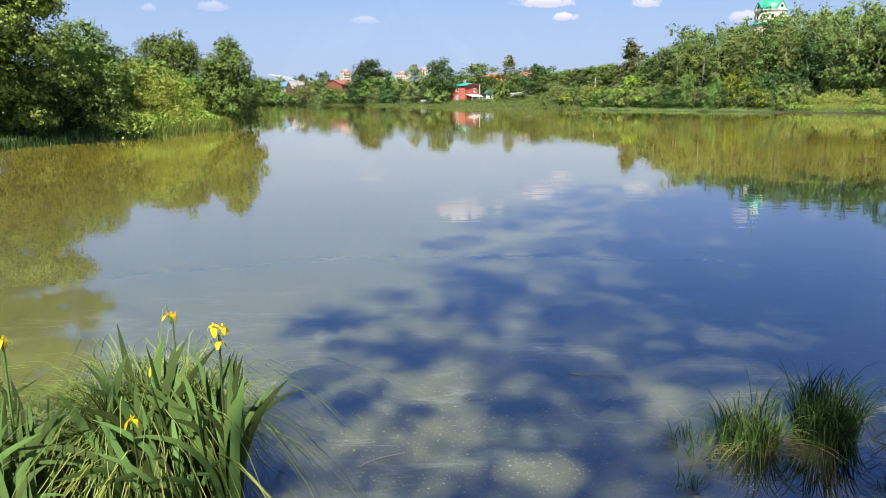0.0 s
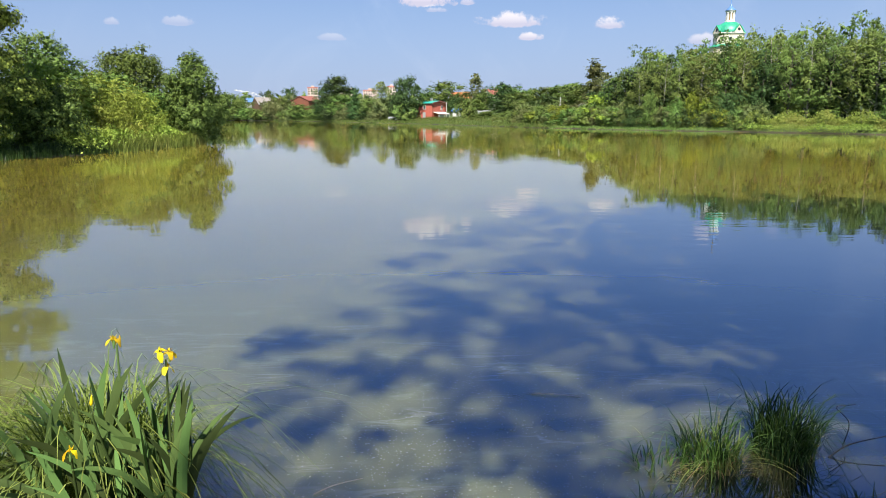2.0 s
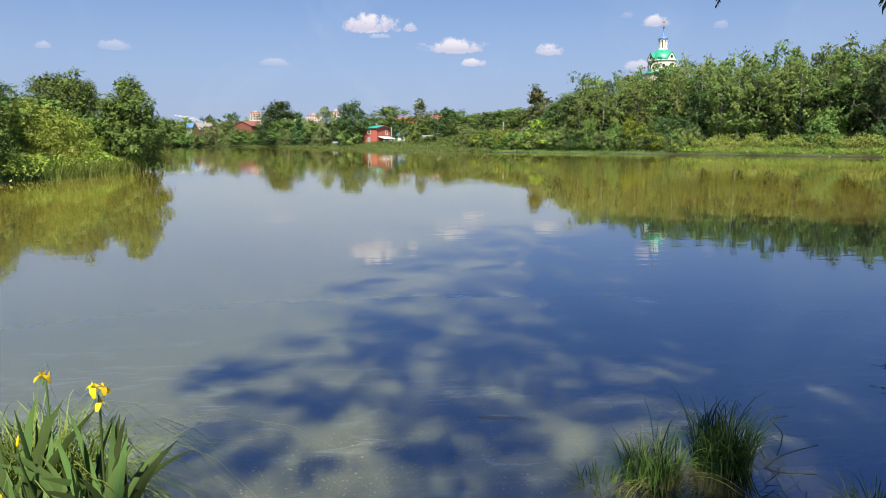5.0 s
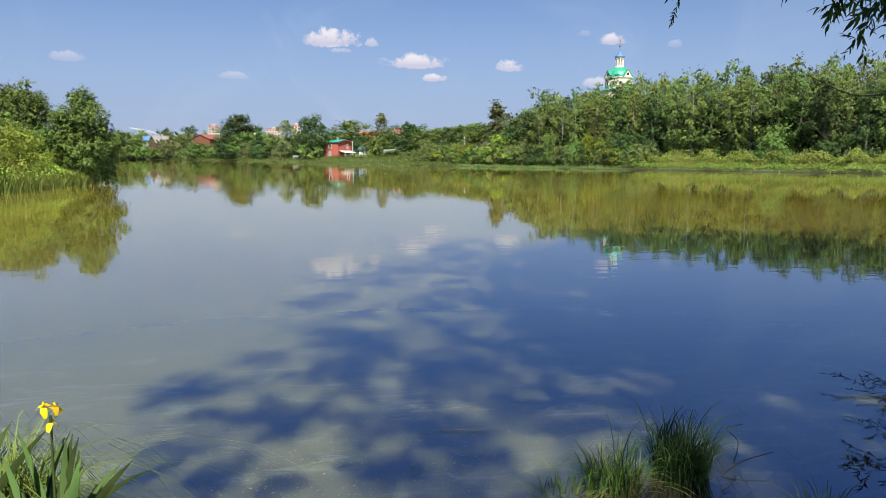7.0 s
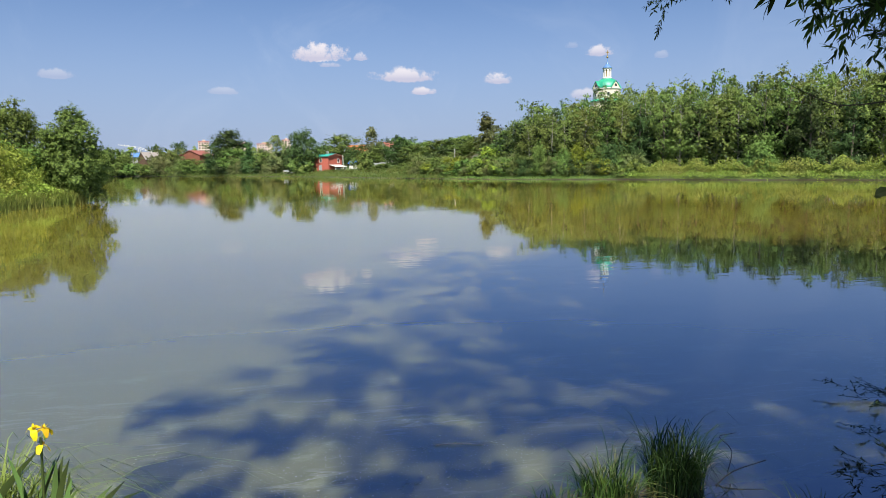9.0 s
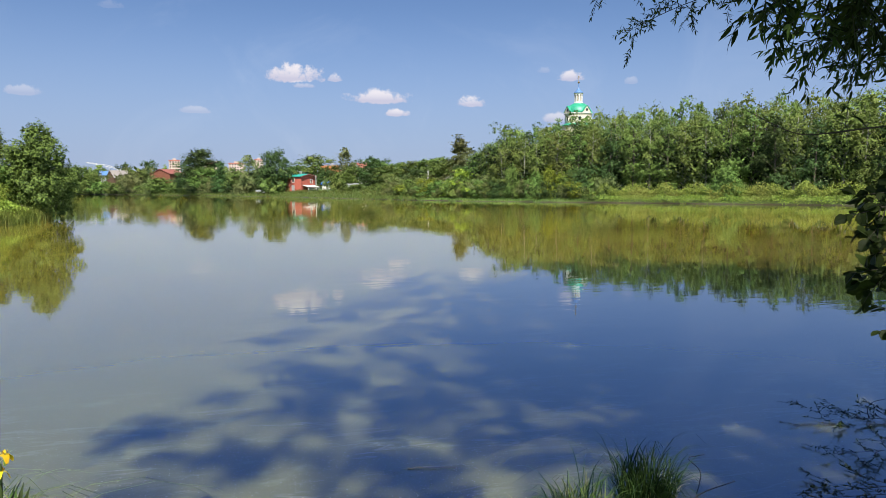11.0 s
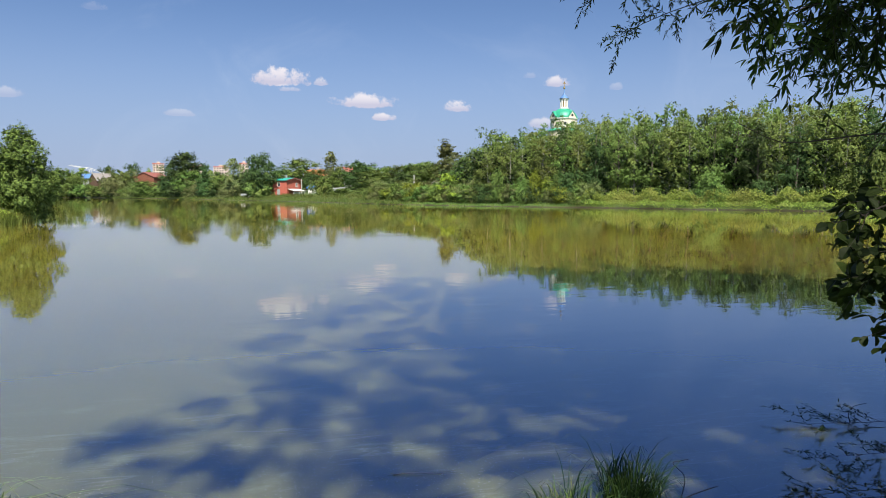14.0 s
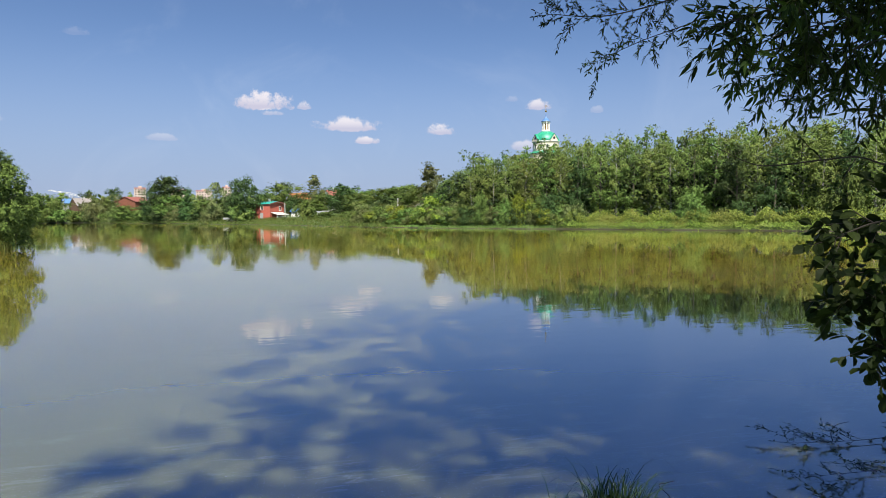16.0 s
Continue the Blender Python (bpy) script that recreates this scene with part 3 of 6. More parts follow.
FAR = (
    ("far_broad", "tree", -16.6, 330, 11.5, 14), ("far_round", "tree", -15.6, 300, 11.0, 12), ("far_broad", "tree", -14.6, 310, 11.5, 13), ("far_broad", "tree", -13.7, 300, 8.5, 8),
    ("far_round", "tree", -13.0, 400, 13.5, 9), 
    ("far_willow", "willow_shrub", -10.8, 245, 8.4, 11), ("far_willow", "willow_shrub", -9.6, 250, 6.0, 7), ("far_round", "tree", -9.8, 420, 18.9, 9.5), ("far_round", "tree", -11.6, 400, 16.4, 8),
    ("far_broad", "tree", -10.4, 312, 10.5, 7),
    ("far_dark", "tree", -6.1, 215, 14.8, 10.0), ("far_round", "tree", -6.9, 213, 11.0, 8), ("far_broad", "tree", -5.6, 208, 8.5, 9), ("far_conic", "tree", -4.6, 222, 10.6, 5.0),
    ("far_conic", "tree", -3.5, 216, 8.0, 6), ("far_birch", "birch_tree", -2.5, 215, 13.2, 5.5), ("far_willow", "willow_shrub", -2.7, 212, 5.2, 7),
    ("far_round", "tree", -0.25, 200, 13.4, 9.8), ("far_round", "tree", -1.1, 197, 9.0, 6), ("far_bush", "shrub", -0.4, 186, 6.0, 6.5),
    ("far_broad", "tree", 2.9, 232, 13.4, 12), ("far_broad", "tree", 1.5, 245, 10.5, 8), ("far_birch", "birch_tree", 5.3, 245, 17.6, 6), ("far_broad", "tree", 4.6, 280, 12.0, 8),
    ("far_round", "tree", 5.8, 235, 10.5, 5.5), ("far_bush", "shrub", 4.72, 183, 6.5, 6.0), ("far_broad", "tree", 7.95, 225, 11.6, 8), ("far_round", "tree", 7.7, 215, 12.2, 10),
    ("far_round", "tree", 7.6, 190, 6.4, 7), ("far_broad", "tree", 9.0, 190, 8.5, 8), ("far_broad", "tree", 10.1, 205, 10.0, 9), ("far_willow", "willow_shrub", 9.5, 152, 4.8, 6),
    ("far_broad", "tree", 11.1, 200, 10.2, 9), ("far_tall", "tree", 12.2, 195, 10.6, 8), ("far_round", "tree", 11.4, 165, 7.0, 8), ("far_broad", "tree", 12.9, 165, 7.5, 8),
    ("far_tall", "tree", 13.4, 185, 10.8, 7), ("far_willow", "willow_shrub", 11.9, 138, 4.4, 6.5), ("far_willow", "willow_shrub", 13.3, 130, 4.2, 6),
    ("far_broad", "tree", 14.3, 165, 9.0, 8), ("poplar", "poplar_tree", 14.95, 150, 13.9, 3.4), ("far_birch", "birch_tree", 15.8, 146, 11.4, 3.2),
    ("far_bright", "tree", 15.3, 118, 5.5, 4.2), ("far_bush", "shrub", 14.2, 122, 4.0, 5), ("far_round", "tree", 15.9, 135, 7.0, 6), ("far_willow", "willow_shrub", 16.6, 112, 3.8, 5),
    ("far_tall", "tree", 16.6, 128, 9.0, 5), ("far_bush", "shrub", 6.2, 178, 3.4, 5), ("far_bush", "shrub", 8.0, 165, 3.4, 5), ("far_bush", "shrub", 12.6, 134, 3.2, 5),
    ("far_bush", "shrub", 13.9, 126, 3.0, 4.5), ("far_bush", "shrub", 15.0, 118, 3.0, 4.5), ("far_bush", "shrub", 16.2, 112, 3.0, 4.0), ("far_bush", "shrub", 10.7, 140, 4.2, 4.5),
)
FAR += (("far_broad", "tree", 6.2, 232, 9.8, 7), ("far_round", "tree", 3.7, 218, 8.6, 6), ("far_round", "tree", -7.7, 290, 7.0, 8), ("far_broad", "tree", -9.1, 262, 6.4, 9), ("far_broad", "tree", -3.2, 226, 8.0, 8),
        ("far_broad", "tree", -1.7, 222, 8.4, 7), ("far_willow", "willow_shrub", -5.2, 226, 6.0, 7))
FAR_LABEL = {"tree": "leafy green deciduous tree on the far bank", "willow_shrub": "grey-green willow thicket at the water's edge", "birch_tree": "slender sparse birch on the far bank",
             "shrub": "dense green shrub on the far bank", "poplar_tree": "tall narrow grey-green poplar on the bank"}
FAR += tuple(("far_bush", "shrub", az, 262, top, width) for az, top, width in (
    (-15.2, 5.0, 8), (-14.2, 4.6, 8), (-13.1, 5.0, 8), (-12.2, 4.6, 7), (-11.4, 5.2, 7), (-9.9, 4.6, 7), (-8.8, 4.8, 7), (-8.0, 4.8, 7), (-7.2, 4.6, 6), (-4.9, 4.4, 6), (-3.9, 4.2, 6), (-3.0, 4.4, 6), (-1.6, 4.0, 5)))
shore_rng = np.random.default_rng(17)
for k in range(17):
    az = 9.0 + 0.5 * k
    far_edge = float(np.interp(az, (7, 11.7, 17.1), (139, 118.5, 105.7)))
    FAR += ((("far_bush", "far_willow", "far_bush", "far_bright")[k % 4], ("shrub", "willow_shrub", "shrub", "shrub")[k % 4], az, far_edge + 2.8, shore_rng.uniform(2.4, 4.3), shore_rng.uniform(3.6, 5.0)),)
for key, name, az, dist, top, width in FAR:
    tree_here(key, name, az, dist, top, width, FAR_LABEL[name], "shrub" if "shrub" in name else "tree", "trees of the far shore")

# ---- birch wood on the right bank ----
rng = np.random.default_rng(5)
WOOD_TOP = ((17.2, 4.3), (19.6, 5.0), (21, 4.75), (23.5, 5.8), (26, 6.1), (30, 6.3), (34, 6.5), (38, 6.6), (42, 6.6), (46, 6.6), (52, 6.7), (64, 6.8))
SHORE_R = ((16.5, 108), (20, 99), (25.5, 96.5), (30, 92), (34.5, 90), (40, 86), (44.5, 84), (50, 82), (64, 80))


def bank(az):
    return float(np.interp(az, [a for a, _ in SHORE_R], [d for _, d in SHORE_R]))


for row, (back, step) in enumerate(((7.5, 1.5), (12, 1.5), (17, 1.6), (23, 3.0))):
    az = 17.3 + row * 0.7
    while az < 62:
        dist = bank(az) + back + rng.uniform(-1.5, 1.5)
        el = float(np.interp(az, [a for a, _ in WOOD_TOP], [e for _, e in WOOD_TOP])) + rng.uniform(-0.4, 0.45) - (0.9, 0.3, 0.0, 0.0)[row] + 0.22 - 0.38 * math.exp(-((az - 24.4) / 1.8) ** 2)
        top = 2 + dist * math.tan(radians(el))
        roll = rng.uniform()
        dark = az < 24
        key = "wood_dark" if roll < (0.35 if dark else 0.2) else (f"wood{int(rng.integers(2))}" if roll < (0.75 if dark else 0.45) else f"birch{int(rng.integers(3))}")
        if row >= 2:
            key = f"back{int(roll < 0.35)}"
        name = "birch_tree" if key == "back0" or key.startswith("birch") else "tree"
        width = rng.uniform(3.8, 5.6)
        label = "tall birch with drooping grey-green foliage at the wood's edge" if name == "birch_tree" else "dark green broadleaf tree in the birch wood"
        tree_here(key, name, az, dist, top, width, label, "tree", "trees of the wood", rng.uniform(0, 6.28))
        az += step * rng.uniform(0.8, 1.2) * (1.0 if az < 46 else 1.4)

for az in (22.4, 23.6, 24.9, 26.2, 27.6):
    tree_here("back0", "birch_tree", az, 120, 2 + 120 * math.tan(radians(5.3 + 0.2 * math.sin(az * 9))), 6.5, "tall birch with drooping grey-green foliage at the wood's edge", "tree", "trees of the wood", az)

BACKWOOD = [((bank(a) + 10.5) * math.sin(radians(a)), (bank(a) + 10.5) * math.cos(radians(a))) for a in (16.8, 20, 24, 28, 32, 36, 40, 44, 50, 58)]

BANK = (
    ("shrub_bright", 23.3, 97.5, 4.1, 4.0), ("shrub0", 21.4, 100, 3.9, 4.4), ("shrub_willow", 20.0, 101, 3.0, 4.2), ("shrub_willow", 18.8, 103, 2.6, 3.8), ("shrub0", 17.8, 106, 3.8, 4.0),
    ("shrub1", 25.2, 97, 5.0, 5.2), ("shrub0", 24.6, 98, 4.4, 4.4), ("shrub0", 26.3, 96.5, 3.4, 4.0), ("shrub0", 36.2, 90, 4.4, 5.6), ("shrub1", 39.9, 89, 3.6, 3.8), ("shrub0", 46.0, 85, 4.0, 5.0),
    ("shrub1", 18.3, 104, 3.2, 4.2), ("shrub0", 20.7, 100, 2.8, 4.0), ("shrub1", 22.2, 99, 3.0, 4.4), ("shrub_willow", 24.0, 97.5, 2.6, 3.6),
    ("shrub_bright", 22.4, 103, 5.2, 3.4), ("shrub0", 19.4, 104, 5.0, 4.0), ("shrub_bright", 29.6, 101, 6.0, 3.0), ("shrub0", 47.6, 88, 6.5, 3.6), ("shrub1", 27.2, 98, 4.2, 3.8),
)
for k in range(14):
    az = 16.8 + 0.78 * k
    BANK += ((("shrub0", "shrub_willow", "shrub1", "shrub0", "shrub_bright", "shrub_willow")[k % 6], az, bank(az) + 2.0, 2.0 + 1.5 * abs(math.sin(k * 2.3)), 4.6),)
for key, az, dist, top, width in BANK:
    tree_here(key, "shrub", az, dist, top * 1.05, width * 0.85, {"shrub_bright": "bright yellow-green shrub on the bank", "shrub_willow": "pale willow shrub on the bank", "shrub0": "round green shrub on the bank", "shrub1": "dark green shrub on the bank"}[key], "shrub", "shrubs of the right bank")


def herb_belt(name, rng, path, count, height, spread, leaf, mat, label, width=0.5, upright=0.2):
    """A belt of herbs or reeds along a line on the bank."""
    path = np.array(path, float)
    seg = rng.uniform(0, len(path) - 1.001, count)
    i = seg.astype(int)
    t = (seg - i)[:, None]
    xy = path[i] * (1 - t) + path[i + 1] * t + rng.normal(0, 1, (count, 2)) * spread
    lump = 0.55 + 0.45 * np.sin(xy[:, 0] * 1.3 + np.sin(xy[:, 1] * 0.9) * 2)
    z = np.maximum(land(xy[:, 0], xy[:, 1]), 0.0)
    h = height * (0.45 + 0.55 * lump)
    pos = np.stack([xy[:, 0], xy[:, 1], z + h * np.sqrt(rng.uniform(0.02, 1, count))], 1)
    nor = unit(rng.normal(0, 0.6, (count, 3)) + np.array([0, -0.3, 0.6 - upright]))
    along = unit(rng.normal(0, 0.5, (count, 3)) + np.array([0, 0, upright * 4 - 0.3]))
    v, f = leaf_cloud(pos, nor, along, leaf, width, rng)
    tagged(new(name, mesh(name, v, f, mat)), label, "plants", kind="stuff")


# leaf belt darkened by colour, so the gaps between trunks look shaded
herb_belt("wood_understory", rng, BACKWOOD, 24000, 8.5, 1.4, 0.55, L_SHADE, "undergrowth deep in the birch wood, shade painted into its leaves", 0.7)
herb_belt("bank_herbs", rng, [(43.8, 86.8), (51.9, 74.8), (60.7, 61.7), (71, 44.3)], 12000, 0.9, 0.9, 0.18, L_HEDGE, "dense yellow-green nettles and herbs on the bank", 0.65)
herb_belt("bank_hedge", rng, [(43.5, 89.6), (52.6, 75.6), (61.6, 62.2), (72, 45)], 26000, 2.4, 0.8, 0.2, L_HEDGE, "dense light green hedge of shrubs and nettles along the wood", 0.7)
herb_belt("shore_grass", rng, [(23.8, 116.4), (30.6, 101.6), (41.8, 87.9)], 3500, 0.45, 0.4, 0.2, L_BROAD, "low grass along the foot of the wooded bank", 0.4, 0.4)
herb_belt("meadow_grass", rng, [(-24, 259), (-4, 210), (8, 185), (20.5, 146), (27.5, 122)], 7000, 1.0, 2.6, 0.5, L_SEDGE, "tall rough meadow grass behind the far reeds", 0.35, 0.4)
herb_belt("far_reeds", rng, [(-60.5, 305.5), (-28.3, 255.5), (-8.3, 205.5), (3.7, 178.5), (16.8, 138.5), (23.8, 116.5)], 13000, 0.8, 1.5, 0.4, L_SEDGE, "grassy reeds along the far water's edge", 0.3, 0.5)


def distant_woods():
    """The wooded skyline far behind the gardens."""
    r = np.random.default_rng(91)
    n = 9000
    az = r.uniform(-30, 24, n)
    dist = r.uniform(430, 620, n)
    x, y = dist * np.sin(np.radians(az)), dist * np.cos(np.radians(az))
    crown = 9 + 3.0 * np.sin(az * 2.7) + 2.0 * np.sin(az * 7.1 + 1) + r.uniform(-1, 1, n)
    pos = np.stack([x, y, land(x, y) + crown * np.sqrt(r.uniform(0.02, 1, n))], 1)
    nor = unit(r.normal(0, 0.5, (n, 3)) + np.array([0, -0.6, 0.6]))
    v, f = leaf_cloud(pos, nor, r.normal(0, 1, (n, 3)), 2.6, 0.7, r)
    tagged(new("distant_woods", mesh("distant_woods", v, f, L_BROAD)), "hazy green treeline far behind the gardens", "trees", kind="stuff")


distant_woods()

# ---- the wooded spit ----
SPIT = (
    ("tree", grow("spit_tip", seed=61, H=6.7, R=2.5, base=0.05, profile="alder", clumps=420, per=80, leaf=0.13, clump_r=0.30, bark=M_BARK_DARK, leaves=L_SPIT_DARK, limbs=26, width=0.75, flat=0.75, tuft=0.55), (-15.9, 51.0), 6.4, 1.0, "leafy alder leaning over the tip of the spit"),
    ("tree", grow("spit_round", seed=62, H=7.0, R=3.9, base=0.05, profile="round", clumps=520, per=90, leaf=0.14, clump_r=0.42, flat=0.75, tuft=0.55, bark=M_BARK, leaves=L_SPIT_DARK, limbs=26, width=0.7), (-22.6, 57.5), 7.9, 1.0, "broad round-crowned tree on the spit"),
    ("tree", grow("spit_back", seed=63, H=7.2, R=2.6, base=0.05, profile="round", clumps=320, per=70, leaf=0.15, clump_r=0.45, flat=0.6, shell=True, bark=M_BARK, leaves=L_BROAD, limbs=20, width=0.7), (-25.0, 48.0), 7.6, 1.0, "green tree behind the shrubs of the spit"),
    ("tree", grow("spit_near", seed=64, H=14.5, R=5.7, base=0.06, profile="column", clumps=950, per=100, leaf=0.15, clump_r=0.60, flat=0.42, tuft=0.32, shell=True, bark=M_BARK_DARK, leaves=L_SPIT, limbs=40, width=0.8), (-23.4, 32.6), 10.4, 1.0, "large dark alder spreading over the pond's edge"),
)
for name, meshes, (x, y), top, sx, label in SPIT:
    plant_tree(name, meshes, Matrix.Translation((x, y, ground_at(x, y) - 0.05)), label, "tree", "trees of the spit")
bush_y = grow("spit_bush", seed=65, H=4.2, R=2.6, base=0.02, profile="dome", clumps=330, per=32, leaf=0.14, clump_r=0.36, bark=M_BARK, leaves=L_YELLOW, stems=5, limbs=20, shell=True)
bush_g = grow("spit_bush_green", seed=66, H=3.6, R=2.4, base=0.02, profile="dome", clumps=300, per=36, leaf=0.15, clump_r=0.36, bark=M_BARK, leaves=L_SPIT_DARK, stems=5, limbs=20, shell=True)
first = {}
for key, meshes, x, y, s, turn, label in (
        ("y", bush_y, -19.6, 44.0, 1.0, 0.3, "yellow-green willow shrub on the spit"), ("y", bush_y, -18.6, 47.6, 0.8, 2.1, "yellow-green willow shrub on the spit"),
        ("y", bush_y, -21.5, 41.0, 1.15, 4.0, "yellow-green willow shrub on the spit"), ("g", bush_g, -19.4, 37.5, 0.95, 0.9, "dense green shrub overhanging the water of the spit"),
        ("g", bush_g, -21.4, 34.6, 0.7, 3.0, "dense green shrub overhanging the water of the spit"), ("g", bush_g, -17.9, 51.4, 0.9, 5.0, "dense green shrub behind the spit's reeds"),
        ("y", bush_y, -17.9, 42.0, 0.55, 1.2, "low yellow-green willow shrub on the spit"), ("g", bush_g, -23.6, 30.6, 0.9, 1.2, "dense green shrub in the alder's shade"),
        ("g", bush_g, -21.2, 50.0, 1.25, 2.2, "dense green shrub behind the spit's reeds")):
    m = Matrix.Translation((x, y, ground_at(x, y) - 0.05)) @ Matrix.Rotation(turn, 4, "Z") @ Matrix.Scale(s, 4)
    if key in first:
        tagged(copy_thing(first[key], m @ Matrix.Scale(1 / first[key].scale[0], 4)), label)
    else:
        first[key] = plant_tree("shrub", meshes, m, label, "shrub", "shrubs of the spit")


for x, y, top, width, key in ((-29, 39, 9.0, 7, "wood1"), (-33, 33, 10.0, 8, "wood0"), (-28, 47, 8.0, 6.5, "wood_dark"), (-30, 27, 9.0, 8, "wood_dark"), (-27.5, 54, 7.5, 6.5, "wood0"), (-36, 42, 9, 8, "wood1")):
    tree_here(key, "tree", math.degrees(math.atan2(x, y)), math.hypot(x, y), top, width, "green tree in the thicket of the spit", "tree", "trees of the spit")


def blade_mass(name, rng, xy, height, blade_w, lean, mat, segs=4, droop=0.5):
    """Many narrow arching blades that rise from the given places (x, y, z)."""
    n = len(xy)
    ang = rng.uniform(0, 2 * np.pi, n)
    out = np.stack([np.cos(ang), np.sin(ang), np.zeros(n)], 1) if np.isscalar(lean) else lean
    amount = rng.uniform(0.15, 1.0, n)[:, None] * lean if np.isscalar(lean) else rng.uniform(0.45, 1.0, n)[:, None]
    h = height * rng.uniform(0.55, 1.1, n)[:, None]
    side = unit(np.cross(out + rng.normal(0, 0.2, (n, 3)), np.array([0, 0, 1.0])))
    rows = []
    for k in range(segs + 1):
        t = k / segs
        c = xy + out * amount * h * (t ** 1.7) + np.array([0, 0, 1.0]) * h * (t - droop * amount * t ** 3)
        w = blade_w * (1 - t ** 2) * 0.5 + 0.0006
        rows += [c - side * w, c + side * w]
    v = np.stack(rows, 1).reshape(-1, 3)
    k = 2 * (segs + 1)
    base = np.arange(n)[:, None] * k
    f = np.concatenate([base + np.array([2 * s, 2 * s + 1, 2 * s + 3, 2 * s + 2]) for s in range(segs)])
    return mesh(name, v, f, mat)


def along_line(rng, path, n, spread):
    path = np.array(path, float)
    seg = rng.uniform(0, len(path) - 1.001, n)
    i = seg.astype(int)
    t = (seg - i)[:, None]
    xy = path[i] * (1 - t) + path[i + 1] * t + rng.normal(0, 1, (n, 2)) * spread
    return np.column_stack([xy, np.maximum(land(xy[:, 0], xy[:, 1]), -0.1)])


rng = np.random.default_rng(8)
tagged(new("reeds", blade_mass("reeds", rng, along_line(rng, [(-16.9, 39.5), (-16.8, 43), (-16.2, 48), (-15.9, 50.5)], 9000, 0.45), 1.15, 0.030, 0.7, L_REED)), "tall pale green reeds along the spit", "reeds", kind="stuff")
tagged(new("bank_grass", blade_mass("bank_grass", rng, along_line(rng, [(-21.5, 25), (-20.1, 29.6), (-18.6, 33.2), (-17.4, 37), (-17.0, 41)], 3000, 0.35), 0.6, 0.03, 0.6, L_SEDGE_SHADE)), "sedge under the spit's trees, darkened for their shade", "grass", kind="stuff")

herb_belt("spit_herbs", rng, [(-18.0, 36.5), (-17.5, 40), (-17.4, 43), (-16.9, 47), (-16.4, 50.5)], 9000, 1.3, 0.5, 0.15, L_YELLOW, "dense light green herbs behind the spit's reeds", 0.6)

# ---- buildings across the water ----
M_REDWALL = plain("red_painted_wall", (0.384, 0.096, 0.064), 0.75, 0.2, 3.0, 0.2)
M_TEAL = plain("teal_roof_metal", (0.024, 0.304, 0.24), 0.4, 0.12, 2.0)
M_WHITE = plain("white_paint", (0.6, 0.592, 0.56), 0.6, 0.12, 4.0)
M_CREAM = plain("cream_plaster", (0.592, 0.544, 0.432), 0.8, 0.12, 0.8)
M_GREYROOF = plain("grey_slate_roof", (0.24, 0.216, 0.2), 0.8, 0.25, 3.0)
M_BROWN = plain("brown_boards", (0.104, 0.06, 0.036), 0.8, 0.3, 5.0)
M_BRICK = plain("dark_red_brick", (0.176, 0.06, 0.0336), 0.85, 0.25, 4.0)
M_REDROOF = plain("dull_red_roof", (0.24, 0.08, 0.06), 0.7, 0.2, 3.0)
M_ORANGE = plain("orange_roof", (0.384, 0.136, 0.048), 0.7, 0.2, 3.0)
M_BLUE = plain("blue_tarpaulin", (0.024, 0.104, 0.4), 0.5, 0.2, 3.0)
M_FENCE = plain("teal_fence_sheet", (0.048, 0.176, 0.144), 0.6, 0.2, 2.0)
M_GREYFENCE = plain("grey_fence_sheet", (0.288, 0.304, 0.304), 0.6, 0.2, 2.0)
M_PINK = plain("pinkish_panel_wall", (0.50, 0.40, 0.345), 0.8, 0.15, 0.3)
M_DOME = plain("green_dome_metal", (0.024, 0.296, 0.176), 0.45, 0.22, 0.6)
M_CUPOLA = plain("blue_grey_metal", (0.09, 0.19, 0.40), 0.4, 0.15, 1.0)
M_GOLD = plain("dull_gold", (0.36, 0.24, 0.064), 0.4, 0.1, 3.0, 0.0, 0.8)
M_POLE = plain("pale_concrete", (0.368, 0.36, 0.336), 0.85, 0.15, 4.0)
M_PLANK = plain("weathered_planks", (0.272, 0.216, 0.136), 0.85, 0.3, 6.0)
M_DARKWOOD = plain("dark_wet_wood", (0.048, 0.036, 0.024), 0.7, 0.3, 8.0)


def glass_material():
    m, nt, b = material("window_glass", 0.08)
    b.inputs["Base Color"].default_value = (0.02, 0.025, 0.03, 1)
    return m


M_GLASS = glass_material()


def at_bearing(az, dist, turn=0.0, z=None):
    x, y = dist * math.sin(radians(az)), dist * math.cos(radians(az))
    return Matrix.Translation((x, y, ground_at(x, y) if z is None else z)) @ Matrix.Rotation(radians(turn - az), 4, "Z")


def wall_with_holes(w, h, holes, y, thick=0.25, gable=0.0):
    """A wall along x from -w/2, its outside at y, with rectangular holes (x, z, width, height)."""
    g = Geo()
    xs = sorted({-w / 2, w / 2, *[x - a / 2 for x, z, a, b in holes], *[x + a / 2 for x, z, a, b in holes]})
    zs = sorted({0.0, h, *[z for x, z, a, b in holes], *[z + b for x, z, a, b in holes]})
    for x0, x1 in zip(xs, xs[1:]):
        for z0, z1 in zip(zs, zs[1:]):
            cx, cz = (x0 + x1) / 2, (z0 + z1) / 2
            if not any(abs(cx - x) < a / 2 and z < cz < z + b for x, z, a, b in holes):
                g.box(x0, y, z0, x1, y + thick, z1)
    if gable:
        g.add([(-w / 2, y, h), (w / 2, y, h), (0, y, h + gable), (-w / 2, y + thick, h), (w / 2, y + thick, h), (0, y + thick, h + gable)],
              [(0, 1, 2), (5, 4, 3), (0, 3, 4, 1), (1, 4, 5, 2), (2, 5, 3, 0)])
    return g


